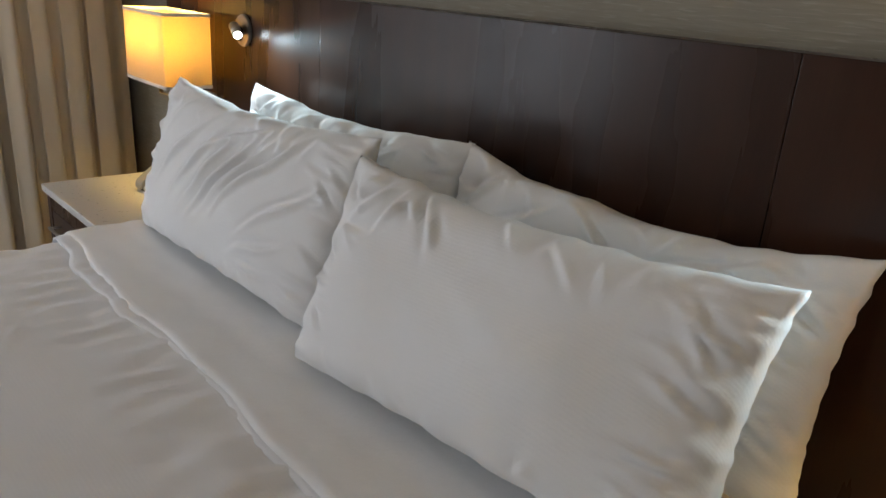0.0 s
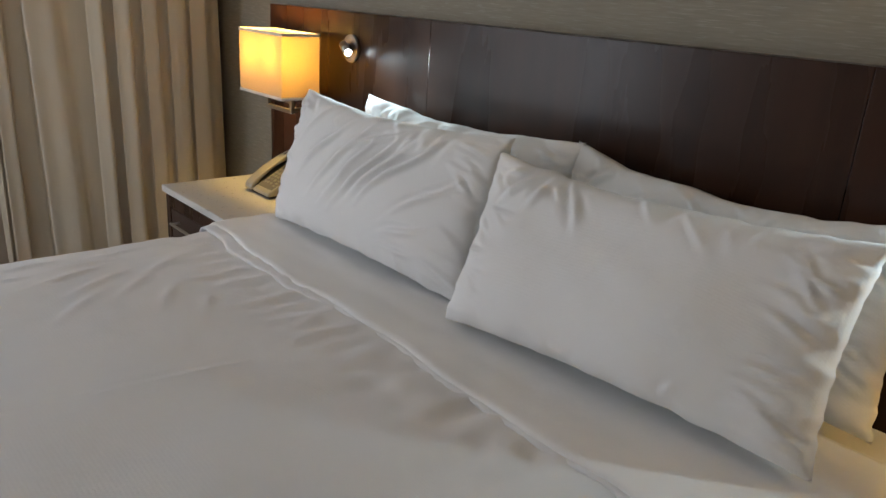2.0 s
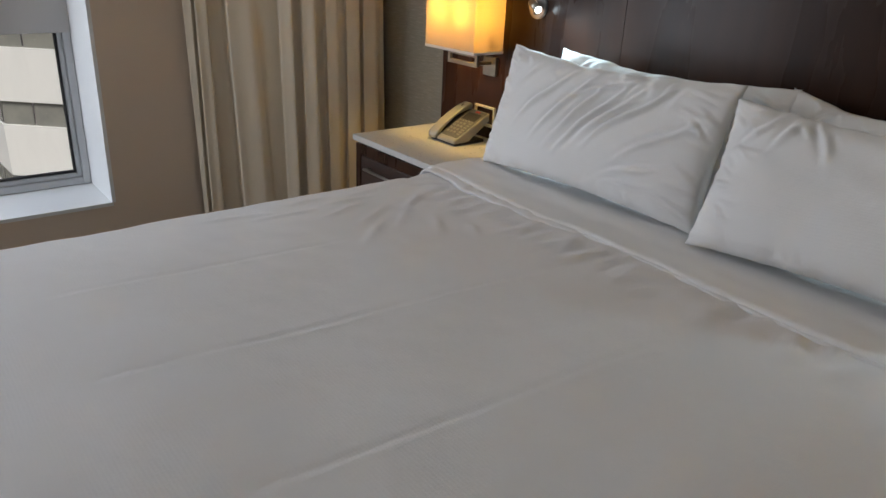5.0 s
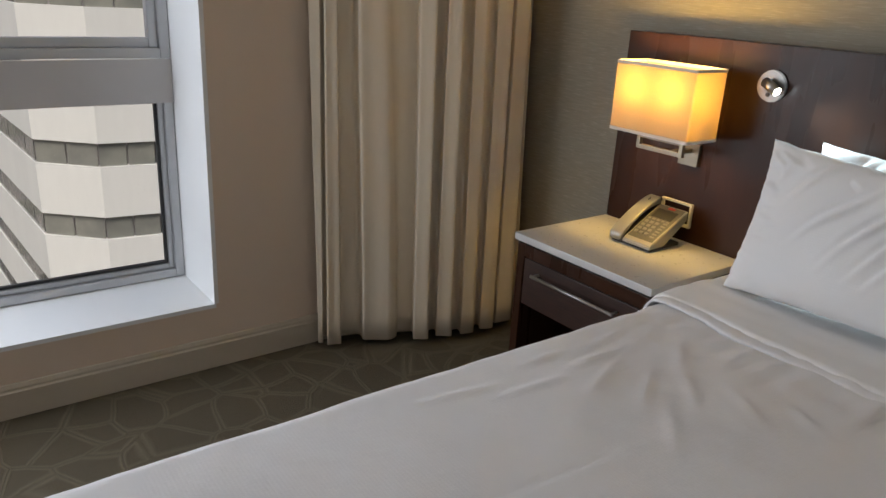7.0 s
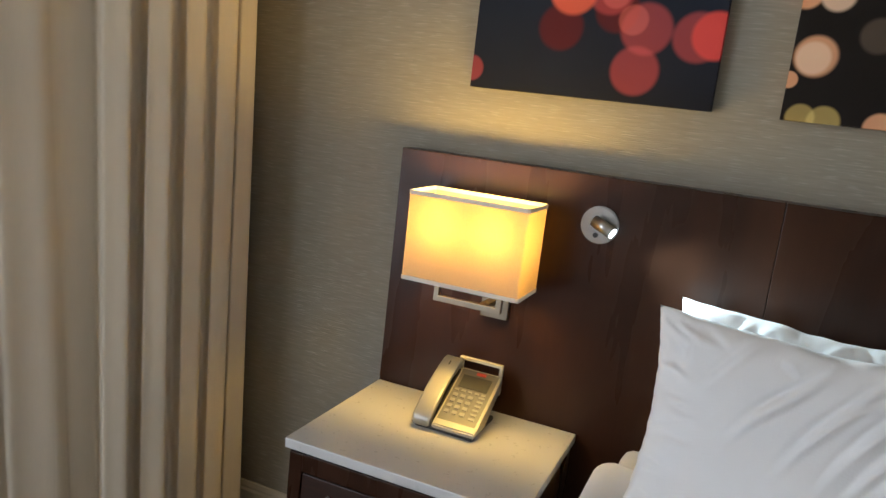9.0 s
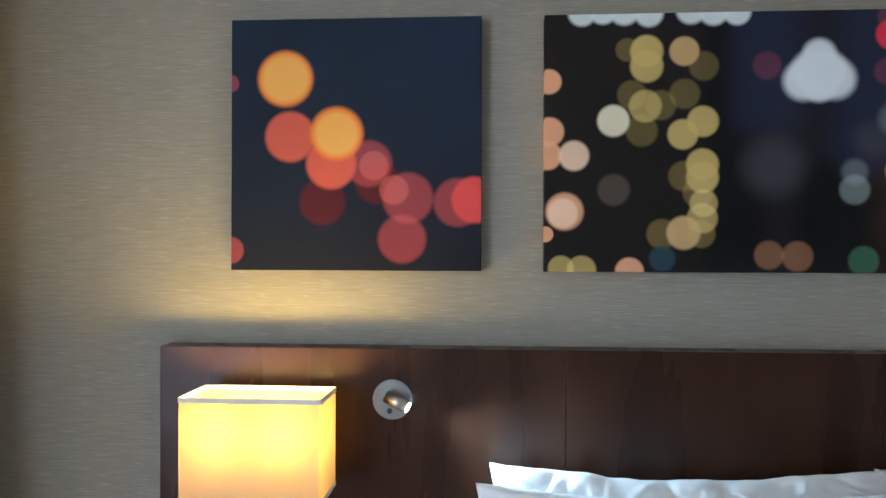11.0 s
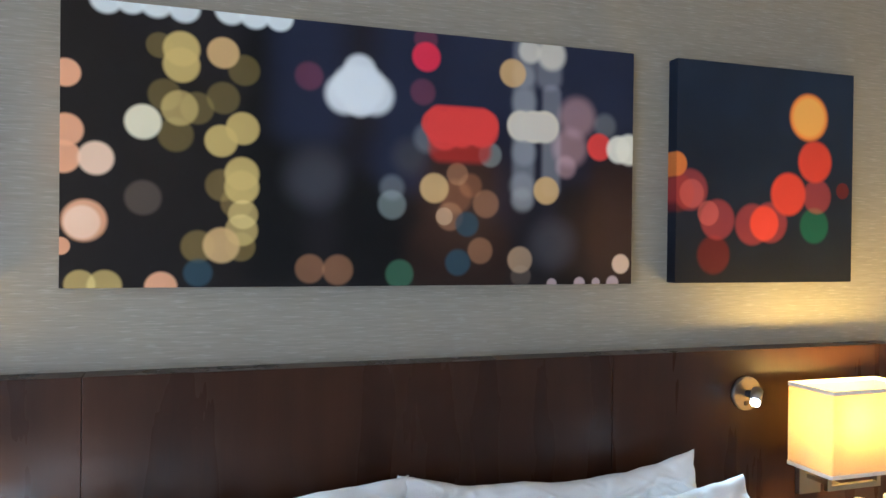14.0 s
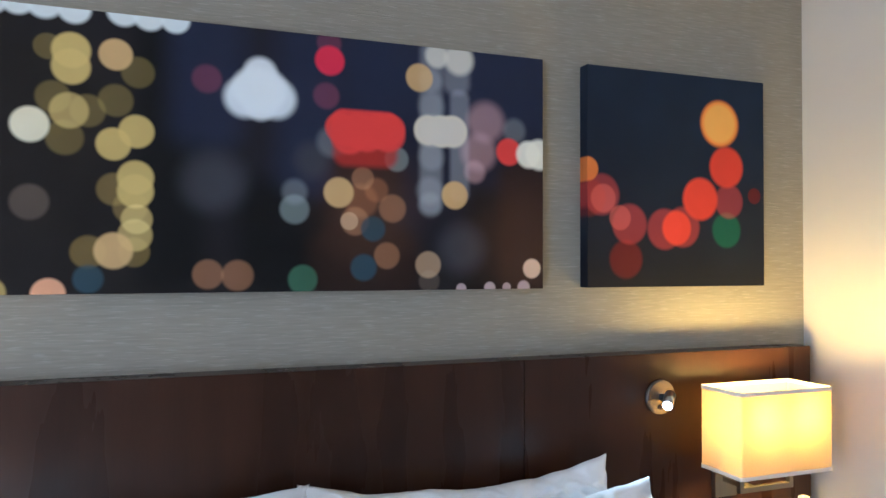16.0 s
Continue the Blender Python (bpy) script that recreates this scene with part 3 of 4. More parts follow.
# a disc is (across, up, radius); two more numbers stretch it into a soft bar
wide_print = [
    ((0.004, 0.004, 0.004), 0.9, 0.6, [(-0.245, 0.05, 0.05, 0.02, 0.30), (0.02, -0.18, 0.06, 0.06, 0.08), (0.53, -0.2, 0.05, 0.02, 0.1)]),
    ((0.020, 0.026, 0.055), 0.8, 0.7, [(-0.17, 0.2, 0.06, 0.02, 0.12), (0.28, 0.24, 0.08, 0.06, 0.06), (0.58, 0.23, 0.07, 0.08, 0.06), (0.06, 0.13, 0.06, 0.01, 0.15)]),
    ((0.026, 0.012, 0.008), 0.85, 0.5, [(0.625, -0.14, 0.05, 0.02, 0.12), (0.20, -0.09, 0.06, 0.03, 0.08), (0.20, -0.24, 0.05, 0.09, 0.03)]),
    ((0.22, 0.23, 0.25), 0.6, 0.35, [(0.368, 0.10, 0.026, 0.004, 0.19), (0.436, 0.27, 0.03, 0.006, 0.05), (0.445, 0.06, 0.022, 0.004, 0.12)]),
    ((0.055, 0.055, 0.065), 0.8, 0.5, [(-0.153, -0.055, 0.066), (0.071, 0.005, 0.04), (0.45, -0.2, 0.06)]),
    ((0.05, 0.023, 0.013), 0.7, 0.6, [(0.60, -0.18, 0.13), (0.21, -0.1, 0.12)]),
    ((0.15, 0.11, 0.03), 0.75, 0.07, [(-0.49, 0.219, 0.028), (-0.313, 0.179, 0.035), (-0.412, 0.088, 0.036), (-0.357, 0.114, 0.036), (-0.479, 0.113, 0.035), (-0.456, 0.028, 0.038)]),
    ((0.19, 0.13, 0.035), 0.75, 0.07, [(-0.359, -0.079, 0.036), (-0.326, -0.117, 0.036), (-0.409, -0.215, 0.036), (-0.318, -0.215, 0.033)]),
    ((0.18, 0.20, 0.20), 0.55, 0.25, [(0.117, 0.051, 0.036), (0.365, -0.057, 0.035), (0.366, -0.092, 0.031), (0.369, 0.155, 0.035), (0.369, 0.028, 0.034), (0.029, -0.071, 0.03), (0.599, 0.108, 0.032), (0.366, 0.22, 0.03)]),
    ((0.20, 0.24, 0.22), 0.7, 0.10, [(0.029, -0.112, 0.035), (0.278, 0.018, 0.031)]),
    ((0.20, 0.035, 0.055), 0.5, 0.12, [(0.103, 0.161, 0.032), (-0.169, 0.178, 0.033), (0.109, 0.288, 0.03)]),
    ((0.45, 0.27, 0.27), 0.55, 0.25, [(0.518, 0.126, 0.052), (0.498, 0.046, 0.049), (0.487, -0.004, 0.029)]),
    ((0.28, 0.13, 0.06), 0.7, 0.08, [(-0.164, -0.264, 0.034), (-0.099, -0.267, 0.036), (0.254, -0.22, 0.033), (0.268, -0.104, 0.035), (0.174, -0.137, 0.035), (0.193, -0.033, 0.028)]),
    ((0.30, 0.11, 0.04), 0.5, 0.15, [(0.189, -0.088, 0.042), (0.227, -0.06, 0.03)]),
    ((0.10, 0.075, 0.055), 0.7, 0.08, [(-0.521, -0.111, 0.038), (0.364, -0.283, 0.028)]),
    ((0.035, 0.075, 0.10), 0.8, 0.10, [(0.196, -0.249, 0.033), (-0.408, -0.273, 0.031), (0.219, -0.155, 0.031)]),
    ((0.06, 0.16, 0.09), 0.8, 0.08, [(0.049, -0.277, 0.035)]),
    ((0.62, 0.46, 0.15), 0.85, 0.06, [(-0.445, 0.215, 0.039), (-0.445, 0.18, 0.039), (-0.315, 0.049, 0.037), (-0.361, 0.019, 0.036), (-0.316, -0.052, 0.038), (-0.316, -0.082, 0.038)]),
    ((0.55, 0.40, 0.13), 0.7, 0.06, [(-0.448, 0.086, 0.039), (-0.313, -0.143, 0.033), (-0.316, -0.178, 0.036), (-0.644, -0.297, 0.031), (-0.596, -0.301, 0.035)]),
    ((0.66, 0.43, 0.18), 0.85, 0.06, [(-0.358, 0.214, 0.035), (-0.359, -0.212, 0.04), (0.432, -0.066, 0.036), (0.337, 0.225, 0.036), (0.134, -0.069, 0.037)]),
    ((0.45, 0.30, 0.17), 0.75, 0.06, [(0.361, -0.242, 0.034), (0.16, -0.137, 0.022)]),
    ((0.80, 0.40, 0.22), 0.85, 0.06, [(-0.673, 0.146, 0.03), (-0.672, 0.027, 0.035), (-0.677, -0.029, 0.035), (-0.636, -0.162, 0.045), (-0.681, -0.216, 0.019), (-0.484, -0.304, 0.034)]),
    ((0.85, 0.60, 0.42), 0.85, 0.08, [(-0.614, -0.03, 0.036), (-0.640, -0.166, 0.036), (0.65, -0.252, 0.026)]),
    ((0.80, 0.74, 0.52), 0.9, 0.07, [(-0.522, 0.052, 0.038), (0.36, 0.095, 0.037), (0.395, 0.094, 0.04), (0.425, 0.096, 0.04)]),
    ((0.42, 0.030, 0.022), 0.8, 0.3, [(0.20, 0.035, 0.03, 0.05, 0.01)]),
    ((0.62, 0.58, 0.50), 0.85, 0.2, [(0.395, 0.094, 0.034, 0.035, 0.004)]),
    ((0.82, 0.055, 0.05), 0.9, 0.12, [(0.200, 0.088, 0.030, 0.055, 0.015)]),
    ((0.78, 0.06, 0.05), 0.9, 0.08, [(0.136, 0.087, 0.036), (0.158, 0.068, 0.045), (0.18, 0.084, 0.042), (0.202, 0.076, 0.045), (0.23, 0.084, 0.042), (0.255, 0.078, 0.045), (0.264, 0.092, 0.036), (0.583, 0.052, 0.036)]),
    ((0.72, 0.03, 0.07), 0.95, 0.08, [(0.111, 0.246, 0.036)]),
    ((0.82, 0.82, 0.70), 0.95, 0.12, [(0.64, 0.048, 0.036), (0.672, 0.049, 0.041)]),
    ((0.72, 0.78, 0.76), 0.9, 0.12, [(-0.596, 0.309, 0.033), (-0.547, 0.313, 0.033), (-0.497, 0.313, 0.036), (-0.44, 0.306, 0.034), (-0.343, 0.312, 0.035), (-0.291, 0.308, 0.035), (-0.237, 0.305, 0.032)]),
    ((0.75, 0.80, 0.80), 0.95, 0.20, [(-0.051, 0.200, 0.038), (-0.051, 0.128, 0.036), (-0.068, 0.165, 0.045), (-0.034, 0.165, 0.045), (-0.086, 0.142, 0.046), (-0.016, 0.145, 0.047), (-0.051, 0.157, 0.054)]),
    ((0.70, 0.68, 0.58), 0.8, 0.2, [(0.383, 0.284, 0.031), (0.443, 0.28, 0.04)]),
    ((0.65, 0.50, 0.50), 0.7, 0.15, [(0.45, -0.303, 0.014), (0.529, -0.302, 0.016), (0.626, -0.301, 0.018), (0.577, -0.300, 0.012)]),
]
canvas_print("night_print_amber", 0.468, 1.800, 0.61, 0.61, NAVY, square_left)
canvas_print("night_print_city", 1.606, 1.799, 1.367, 0.61, ((0.014, 0.011, 0.009), (0.015, 0.018, 0.040), (0.012, 0.009, 0.008), 0.9), wide_print)
canvas_print("night_print_red", 2.730, 1.800, 0.61, 0.61, NAVY, square_right)

# ---- the bed ----
BX0, BX1, BY0, BED_Z = 0.70, 2.485, -2.13, 0.665
bed = thing("bed", (1.6, -1.1, 0), "wide bed with upholstered base and white mattress", "bed")
part("base", box(BX0 + 0.03 - 1.6, BX1 - 0.03 - 1.6, BY0 + 0.04 + 1.1, -0.08 + 1.1, 0.06, 0.34, 0.015), wenge, bed)
part("mattress", box(BX0 + 0.015 - 1.6, BX1 - 0.015 - 1.6, BY0 + 0.02 + 1.1, -0.078 + 1.1, 0.34, BED_Z - 0.012, 0.045, steps=4), sheet_cloth, bed, "mattress in a white fitted sheet", True)
for x in (-0.8, 0.8):
    for y in (-0.9, 0.9):
        part("leg", rod((x, y, 0), (x, y, 0.07), 0.025, 12), black_plastic, bed)


def wrinkle(x, y, scale, seed):
    return noise.noise(Vector((x * scale, y * scale, seed)))


def drape(sx, sy, x0, x1, y0, y1, top, r=0.05):
    """Bends flat cloth at (sx, sy) over the bed's edges."""
    def bend(d):
        arc = r * math.pi / 2
        if d <= 0:
            return d, 0.0
        if d < arc:
            return r * math.sin(d / r), r * (1 - math.cos(d / r))
        return r + (d - arc) * 0.04, r + (d - arc)
    xi0, xi1, yi0 = x0 + r, x1 - r, y0 + r
    x, y, dx, dy = sx, sy, 0.0, 0.0
    if sx < xi0:
        o, dx = bend(xi0 - sx)
        x = xi0 - o
    elif sx > xi1:
        o, dx = bend(sx - xi1)
        x = xi1 + o
    if sy < yi0:
        o, dy = bend(yi0 - sy)
        y = yi0 - o
    drop = max(dx, dy) + 0.25 * min(dx, dy) * 0.3
    return Vector((x, y, top - drop))


def crease(x, y, x0, slope, ya, yb):
    """A fine pressed line running down the bed."""
    if not ya < y < yb:
        return 0.0
    d = (x - (x0 + slope * (y + 1.1))) / 0.006
    fade = min(1.0, (y - ya) / 0.15, (yb - y) / 0.15)
    return -0.0032 * fade * math.exp(-d * d) + 0.0016 * fade * math.exp(-(d - 2) ** 2)


PULLS = ((0.80, -0.98, 100, 0.10), (0.86, -1.08, 95, 0.12), (0.93, -1.13, 112, 0.14), (1.00, -1.08, 122, 0.13), (0.88, -1.28, 86, 0.12),
         (1.06, -1.02, 134, 0.11), (0.96, -0.92, 125, 0.10), (1.16, -0.98, 148, 0.10), (0.82, -1.42, 82, 0.12), (1.12, -1.16, 132, 0.12),
         (0.80, -1.18, 92, 0.09), (1.24, -0.92, 152, 0.08))


def pulls(x, y):
    h = 0.0
    for px, py, turn, length in PULLS:
        a = radians(turn)
        dx, dy = x - px, y - py
        along, across = dx * math.cos(a) + dy * math.sin(a), -dx * math.sin(a) + dy * math.cos(a)
        h += 0.0060 * math.exp(-((along / (length * 0.62)) ** 2) - (across / 0.0105) ** 2)
    return h


def fold_edge(x):
    """Where the turned-down sheet ends, a slightly slanting line."""
    return -0.664 - 0.044 * (x - 0.72) - 0.018 * math.exp(-((x - 1.05) / 0.3) ** 2) + 0.005 * math.sin(x * 9) + 0.004 * math.sin(x * 23 + 1)


def duvet_point(u, v):
    sx = BX0 - 0.46 + u * (BX1 - BX0 + 0.92)
    sy = BY0 - 0.46 + v * (-0.60 - BY0 + 0.46)
    p = drape(sx, sy, BX0 - 0.012, BX1 + 0.012, BY0 - 0.012, 0, BED_Z + 0.016, 0.055)
    edge = max(0.0, min(1.0, (sx - BX0) / 0.25, (BX1 - sx) / 0.25, (sy - BY0) / 0.25))
    soft = 0.005 * wrinkle(sx, sy, 2.1, 3) + 0.004 * wrinkle(sx, sy, 5.5, 8) + 0.0016 * wrinkle(sx, sy, 16, 5)
    line = crease(sx, sy, 1.14, 0.09, -2.0, -1.2) + crease(sx, sy, 1.515, 0.09, -2.0, -0.95) + crease(sx, sy, 1.895, 0.07, -1.9, -1.0)
    near = math.exp(-((sy + 0.79) / 0.09) ** 2) * 0.011 * wrinkle(sx, sy * 0.5, 22, 12)
    p.z += soft + line + pulls(sx, sy) + near + 0.012 * edge
    if p.z < BED_Z - 0.06:
        hang = BED_Z - p.z
        p.x += (0.016 * hang / 0.4) * math.sin(sy * 16) * (1 if sx > 1.6 else -1)
        p.y += 0.016 * hang / 0.4 * math.sin(sx * 15)
    return p


def cloth(name, bm, material, label, category, thick):
    ob = tagged(finish(name, bm, material, True), label, category)
    m = ob.modifiers.new("thickness", "SOLIDIFY")
    m.thickness, m.offset = thick, -1
    return ob


cloth("duvet", sheet(300, 190, duvet_point), linen_stripe, "white striped cotton duvet with soft wrinkles on the bed", "duvet", 0.006)


def fold_point(u, v):
    sx = BX0 - 0.30 + u * (BX1 - BX0 + 0.60)
    back = -0.30
    sy = fold_edge(sx) + v * (back - fold_edge(sx))
    p = drape(sx, sy, BX0 - 0.024, BX1 + 0.024, BY0, 0, BED_Z + 0.040, 0.055)
    lip = max(0.0, 1 - v / 0.03)
    p.z += 0.0035 * wrinkle(sx, sy, 4.0, 21) + 0.0028 * wrinkle(sx * 0.35, sy, 16, 2) + 0.0015 * wrinkle(sx, sy, 14, 6) - 0.006 * lip * lip
    p.z -= 0.008 * max(0.0, min(1.0, (v - 0.45) / 0.2))
    return p


def hem_point(u, v):
    """The gathered duvet hem that peeps out under the sheet."""
    sx = BX0 - 0.26 + u * (BX1 - BX0 + 0.52)
    out = 0.009 + 0.026 * max(0.0, math.sin(sx * 3.1 - 1.3)) + 0.010 * wrinkle(sx, 0, 9, 31)
    sy = fold_edge(sx) - out + v * (out + 0.10)
    p = drape(sx, sy, BX0 - 0.018, BX1 + 0.018, BY0, 0, BED_Z + 0.0335, 0.055)
    p.z += 0.004 * wrinkle(sx, sy * 0.4, 30, 12) + 0.002 * wrinkle(sx, sy, 12, 3) - 0.004 * max(0.0, 1 - v / 0.12)
    return p


turned = cloth("turned_down_sheet", sheet(170, 46, fold_point), sheet_cloth, "white sheet folded down over the top of the duvet", "sheet", 0.012)
hem = part("gathered_hem", sheet(260, 14, hem_point), linen_stripe, turned, "puckered cotton hem", True)
m = hem.modifiers.new("thickness", "SOLIDIFY")
m.thickness, m.offset = 0.007, -1



# ---- pillows ----
def pillow(centre, w, h, thick, lean, turn, seed, folds, label, dip=0.012, skew=0.0):
    """A soft cushion standing up: w wide, h high, leaning back by lean degrees. folds: creases as (across, up, turn, length, depth)."""
    rng = random.Random(seed)
    lines = list(folds)
    for k in range(14):
        lines.append((rng.uniform(0.74, 0.95), rng.uniform(-0.9, 0.9), rng.uniform(-28, 28), rng.uniform(0.10, 0.24), rng.uniform(0.5, 1.0)))
        lines.append((rng.uniform(-0.95, -0.78), rng.uniform(-0.9, 0.9), rng.uniform(-28, 28), rng.uniform(0.08, 0.18), rng.uniform(0.3, 0.8)))
        lines.append((rng.uniform(-0.85, 0.85), rng.uniform(0.62, 0.92), rng.uniform(50, 130), rng.uniform(0.10, 0.22), rng.uniform(0.3, 0.7)))
        lines.append((rng.uniform(-0.85, 0.85), rng.uniform(-0.95, -0.75), rng.uniform(50, 130), rng.uniform(0.08, 0.16), rng.uniform(0.2, 0.4)))
    table = [(p, q, math.cos(radians(t)), math.sin(radians(t)), ln, d) for p, q, t, ln, d in lines]
    nu, nv = 120, 76

    def shell(sign):
        def place(u, v):
            a, b = 2 * u - 1, 2 * v - 1
            ex, ey = 1 - abs(a) ** 2.6, 1 - abs(b) ** 2.6
            full = (max(ex, 0) * max(ey, 0)) ** 0.42
            pinch = 0.05 * (1 - abs(b) ** 2) * abs(a) ** 4
            pinch2 = 0.085 * (1 - abs(a) ** 2) * abs(b) ** 4
            x, z = w / 2 * a * (1 - pinch), h / 2 * b * (1 - pinch2)
            rim = max(abs(a) ** 5, abs(b) ** 5)
            gather = 0.008 * rim * (1 - rim) * 4 * (math.sin(b * 17 + seed) * (abs(a) ** 5) + math.sin(a * 23 + seed * 2) * (abs(b) ** 5))
            d1 = noise.noise(Vector((a * 1.6 + seed, b * 1.4, sign)))
            d2 = noise.noise(Vector((a * 3 + b * 2 + seed, b * 1.3 - a * 1.2, sign * 3)))
            fold = 0.0
            if sign > 0:
                for p, q, c, sn, ln, depth in table:
                    dx, dz = (a - p) * w / h, b - q
                    if abs(dx) + abs(dz) > 1.2:
                        continue
                    along, across = (dx * c + dz * sn) / ln, (-dx * sn + dz * c + 0.05 * math.sin(dx * 5))
                    fade = math.exp(-along * along)
                    fold += depth * fade * (math.exp(-(across / 0.038) ** 2) - 0.75 * math.exp(-((across - 0.06) / 0.030) ** 2))
            body = thick / 2 * full * (1.08 - 0.20 * b) + full * (0.012 * d1 + 0.005 * d2) + 0.0105 * fold * full ** 0.5 + gather * full ** 0.3
            sag = -dip * (1 - a * a) * (1 + skew * a) * max(0, b) ** 3 + 0.012 * noise.noise(Vector((a * 2.4, seed, 4))) * max(0, b) ** 3 * (1 - a * a)
            ripple = 0.004 * noise.noise(Vector((a * 9, b * 9, seed))) * rim
            return Vector((x + ripple, -sign * body, z + sag + ripple))
        return place

    bm = sheet(nu, nv, shell(1))
    other = sheet(nu, nv, shell(-1))
    tmp = bpy.data.meshes.new("tmp")
    other.to_mesh(tmp)
    other.free()
    bm.from_mesh(tmp)
    bpy.data.meshes.remove(tmp)
    bmesh.ops.remove_doubles(bm, verts=bm.verts[:], dist=0.0008)
    ob = tagged(finish("pillow", bm, linen, True), label, "pillow", "pillows at the head of the bed")
    ob.matrix_world = pose(*(K * Vector(centre)), -lean, 0, turn)
    return ob


GATHERED = ((-0.42, 0.30, 52, 0.45, 1.5), (-0.20, 0.25, 58, 0.5, 1.4), (-0.04, 0.22, 60, 0.5, 1.6), (0.08, 0.18, 56, 0.55, 1.6), (0.20, 0.22, 52, 0.5, 1.4),
            (0.36, 0.30, 46, 0.6, 1.7), (0.10, 0.60, 30, 0.5, 1.2), (0.52, -0.42, 24, 0.32, 1.3), (0.50, -0.66, 12, 0.28, 1.1), (0.62, 0.05, 40, 0.4, 1.2), (-0.62, 0.62, 60, 0.3, 0.9))
SMOOTH = ((-0.72, 0.66, 55, 0.30, 1.2), (-0.56, 0.70, 70, 0.26, 1.2), (-0.38, 0.74, 110, 0.22, 1.3), (0.80, 0.45, -35, 0.2, 0.8), (0.80, 0.10, -10, 0.22, 0.9), (0.80, -0.3, 8, 0.22, 0.9), (0.78, -0.6, 20, 0.2, 0.8))
CRUMPLED = ((-0.5, 0.4, 40, 0.4, 1.2), (0.0, 0.5, -35, 0.4, 1.2), (0.4, 0.55, 30, 0.4, 1.3), (0.65, 0.3, -20, 0.35, 1.2), (-0.75, 0.6, 60, 0.3, 1.2))
pillow((1.225, -0.205, 0.878), 0.86, 0.405, 0.13, 14, 1, 13, CRUMPLED, "plump white cotton pillow leaning against the headboard")
pillow((2.022, -0.190, 0.880), 0.79, 0.400, 0.13, 14, 0, 41, CRUMPLED, "plump white cotton pillow leaning against the headboard", 0.034, 0.1)
pillow((1.192, -0.420, 0.900), 0.845, 0.405, 0.15, 17, 1, 77, GATHERED, "white cotton pillow with gathered creases, propped up in front")
pillow((2.020, -0.450, 0.893), 0.775, 0.385, 0.15, 22, 5, 29, SMOOTH, "smooth white cotton pillow propped up in front")


# ---- curtain ----
CURVE = ((-0.670, -0.955), (-0.630, -0.86), (-0.575, -0.70), (-0.520, -0.56), (-0.462, -0.42), (-0.430, -0.26), (-0.455, -0.14), (-0.505, -0.03))


def on_curve(t):
    f = t * (len(CURVE) - 1)
    k = min(int(f), len(CURVE) - 2)
    f -= k
    a, b = Vector(CURVE[k]), Vector(CURVE[k + 1])
    return a.lerp(b, f), (b - a).normalized()


def curtain_point(u, v):
    """u runs along the rail, v from the hem up."""
    p, way = on_curve(u)
    side = Vector((way.y, -way.x))
    pleat = u * 8.2 + 0.40 * math.sin(u * 9.5 + 0.6) + 0.30 * noise.noise(Vector((u * 7, v * 0.5, 2)))
    swing = math.sin(pleat * 2 * math.pi + 0.4)
    swing = math.copysign(abs(swing) ** 0.8, swing)
    minor = 0.16 * math.sin(pleat * 6 * math.pi + 1.0 + 2 * u) + 0.22 * noise.noise(Vector((u * 22, v * 0.8, 5)))
    swing = swing + minor
    amp = 0.041 * (0.8 + 0.6 * noise.noise(Vector((u * 4.2, 1.5, 0.3)))) * (1.0 - 0.2 * v) * min(1.0, u * 12 + 0.3)
    sway = 0.012 * noise.noise(Vector((u * 3, v * 1.5, 9)))
    shift = -0.016 * math.sin(pleat * 4 * math.pi + 0.8) * (1 - 0.3 * v)
    q = p + side * (amp * swing + sway) + way * shift
    q = q + Vector((-0.055, 0.0)) * v
    x = max(q.x, XL + 0.03)
    y = min(q.y, -0.012)
    return Vector((x, y, 0.032 + 0.004 * math.sin(u * 40) + v * (TOP - 0.068)))


curtain = thing("curtain", (-0.6, -0.45, 0), "floor-length cream pleated curtain drawn aside in the corner", "curtain")
bm = sheet(420, 24, curtain_point)
bmesh.ops.translate(bm, verts=bm.verts[:], vec=(0.6, 0.45, 0))
drop = part("drape", bm, curtain_cloth, curtain, smooth=True)
m = drop.modifiers.new("thickness", "SOLIDIFY")
m.thickness = 0.0025
# thin grey strip over the hem seam: stitching with painted shade
bm = sheet(420, 1, lambda u, v: curtain_point(u, 0.040 + 0.0012 * v) + Vector((0.6018, 0.4488, 0)))
part("hem_seam_shade", bm, seam_shade, curtain, smooth=True)
bm = rod((-0.06, -0.49, TOP - 0.02), (0.06, 0.43, TOP - 0.02), 0.012, 12)
part("rail", bm, white_paint, curtain)


# ---- telephone ----
phone = thing("telephone", (0.300, -0.205, 0.640), "silver and black desk telephone with keypad on the nightstand", "telephone")


def prism(profile, x0, x1, bevel=0.0):
    """A side profile of (y, z) drawn out from x0 to x1."""
    bm = bmesh.new()
    ends = [[bm.verts.new((x, y, z)) for y, z in profile] for x in (x0, x1)]
    n = len(profile)
    for k in range(n):
        bm.faces.new((ends[0][k], ends[0][(k + 1) % n], ends[1][(k + 1) % n], ends[1][k]))
    bm.faces.new(ends[0])
    bm.faces.new(ends[1])
    if bevel:
        bmesh.ops.recalc_face_normals(bm, faces=bm.faces)
        bmesh.ops.bevel(bm, geom=bm.edges[:], offset=bevel, segments=2, affect="EDGES")
    return bm


# the sloping face: from the front lip up to the back
def slope(y):
    return 0.020 + (y + 0.095) * 0.55


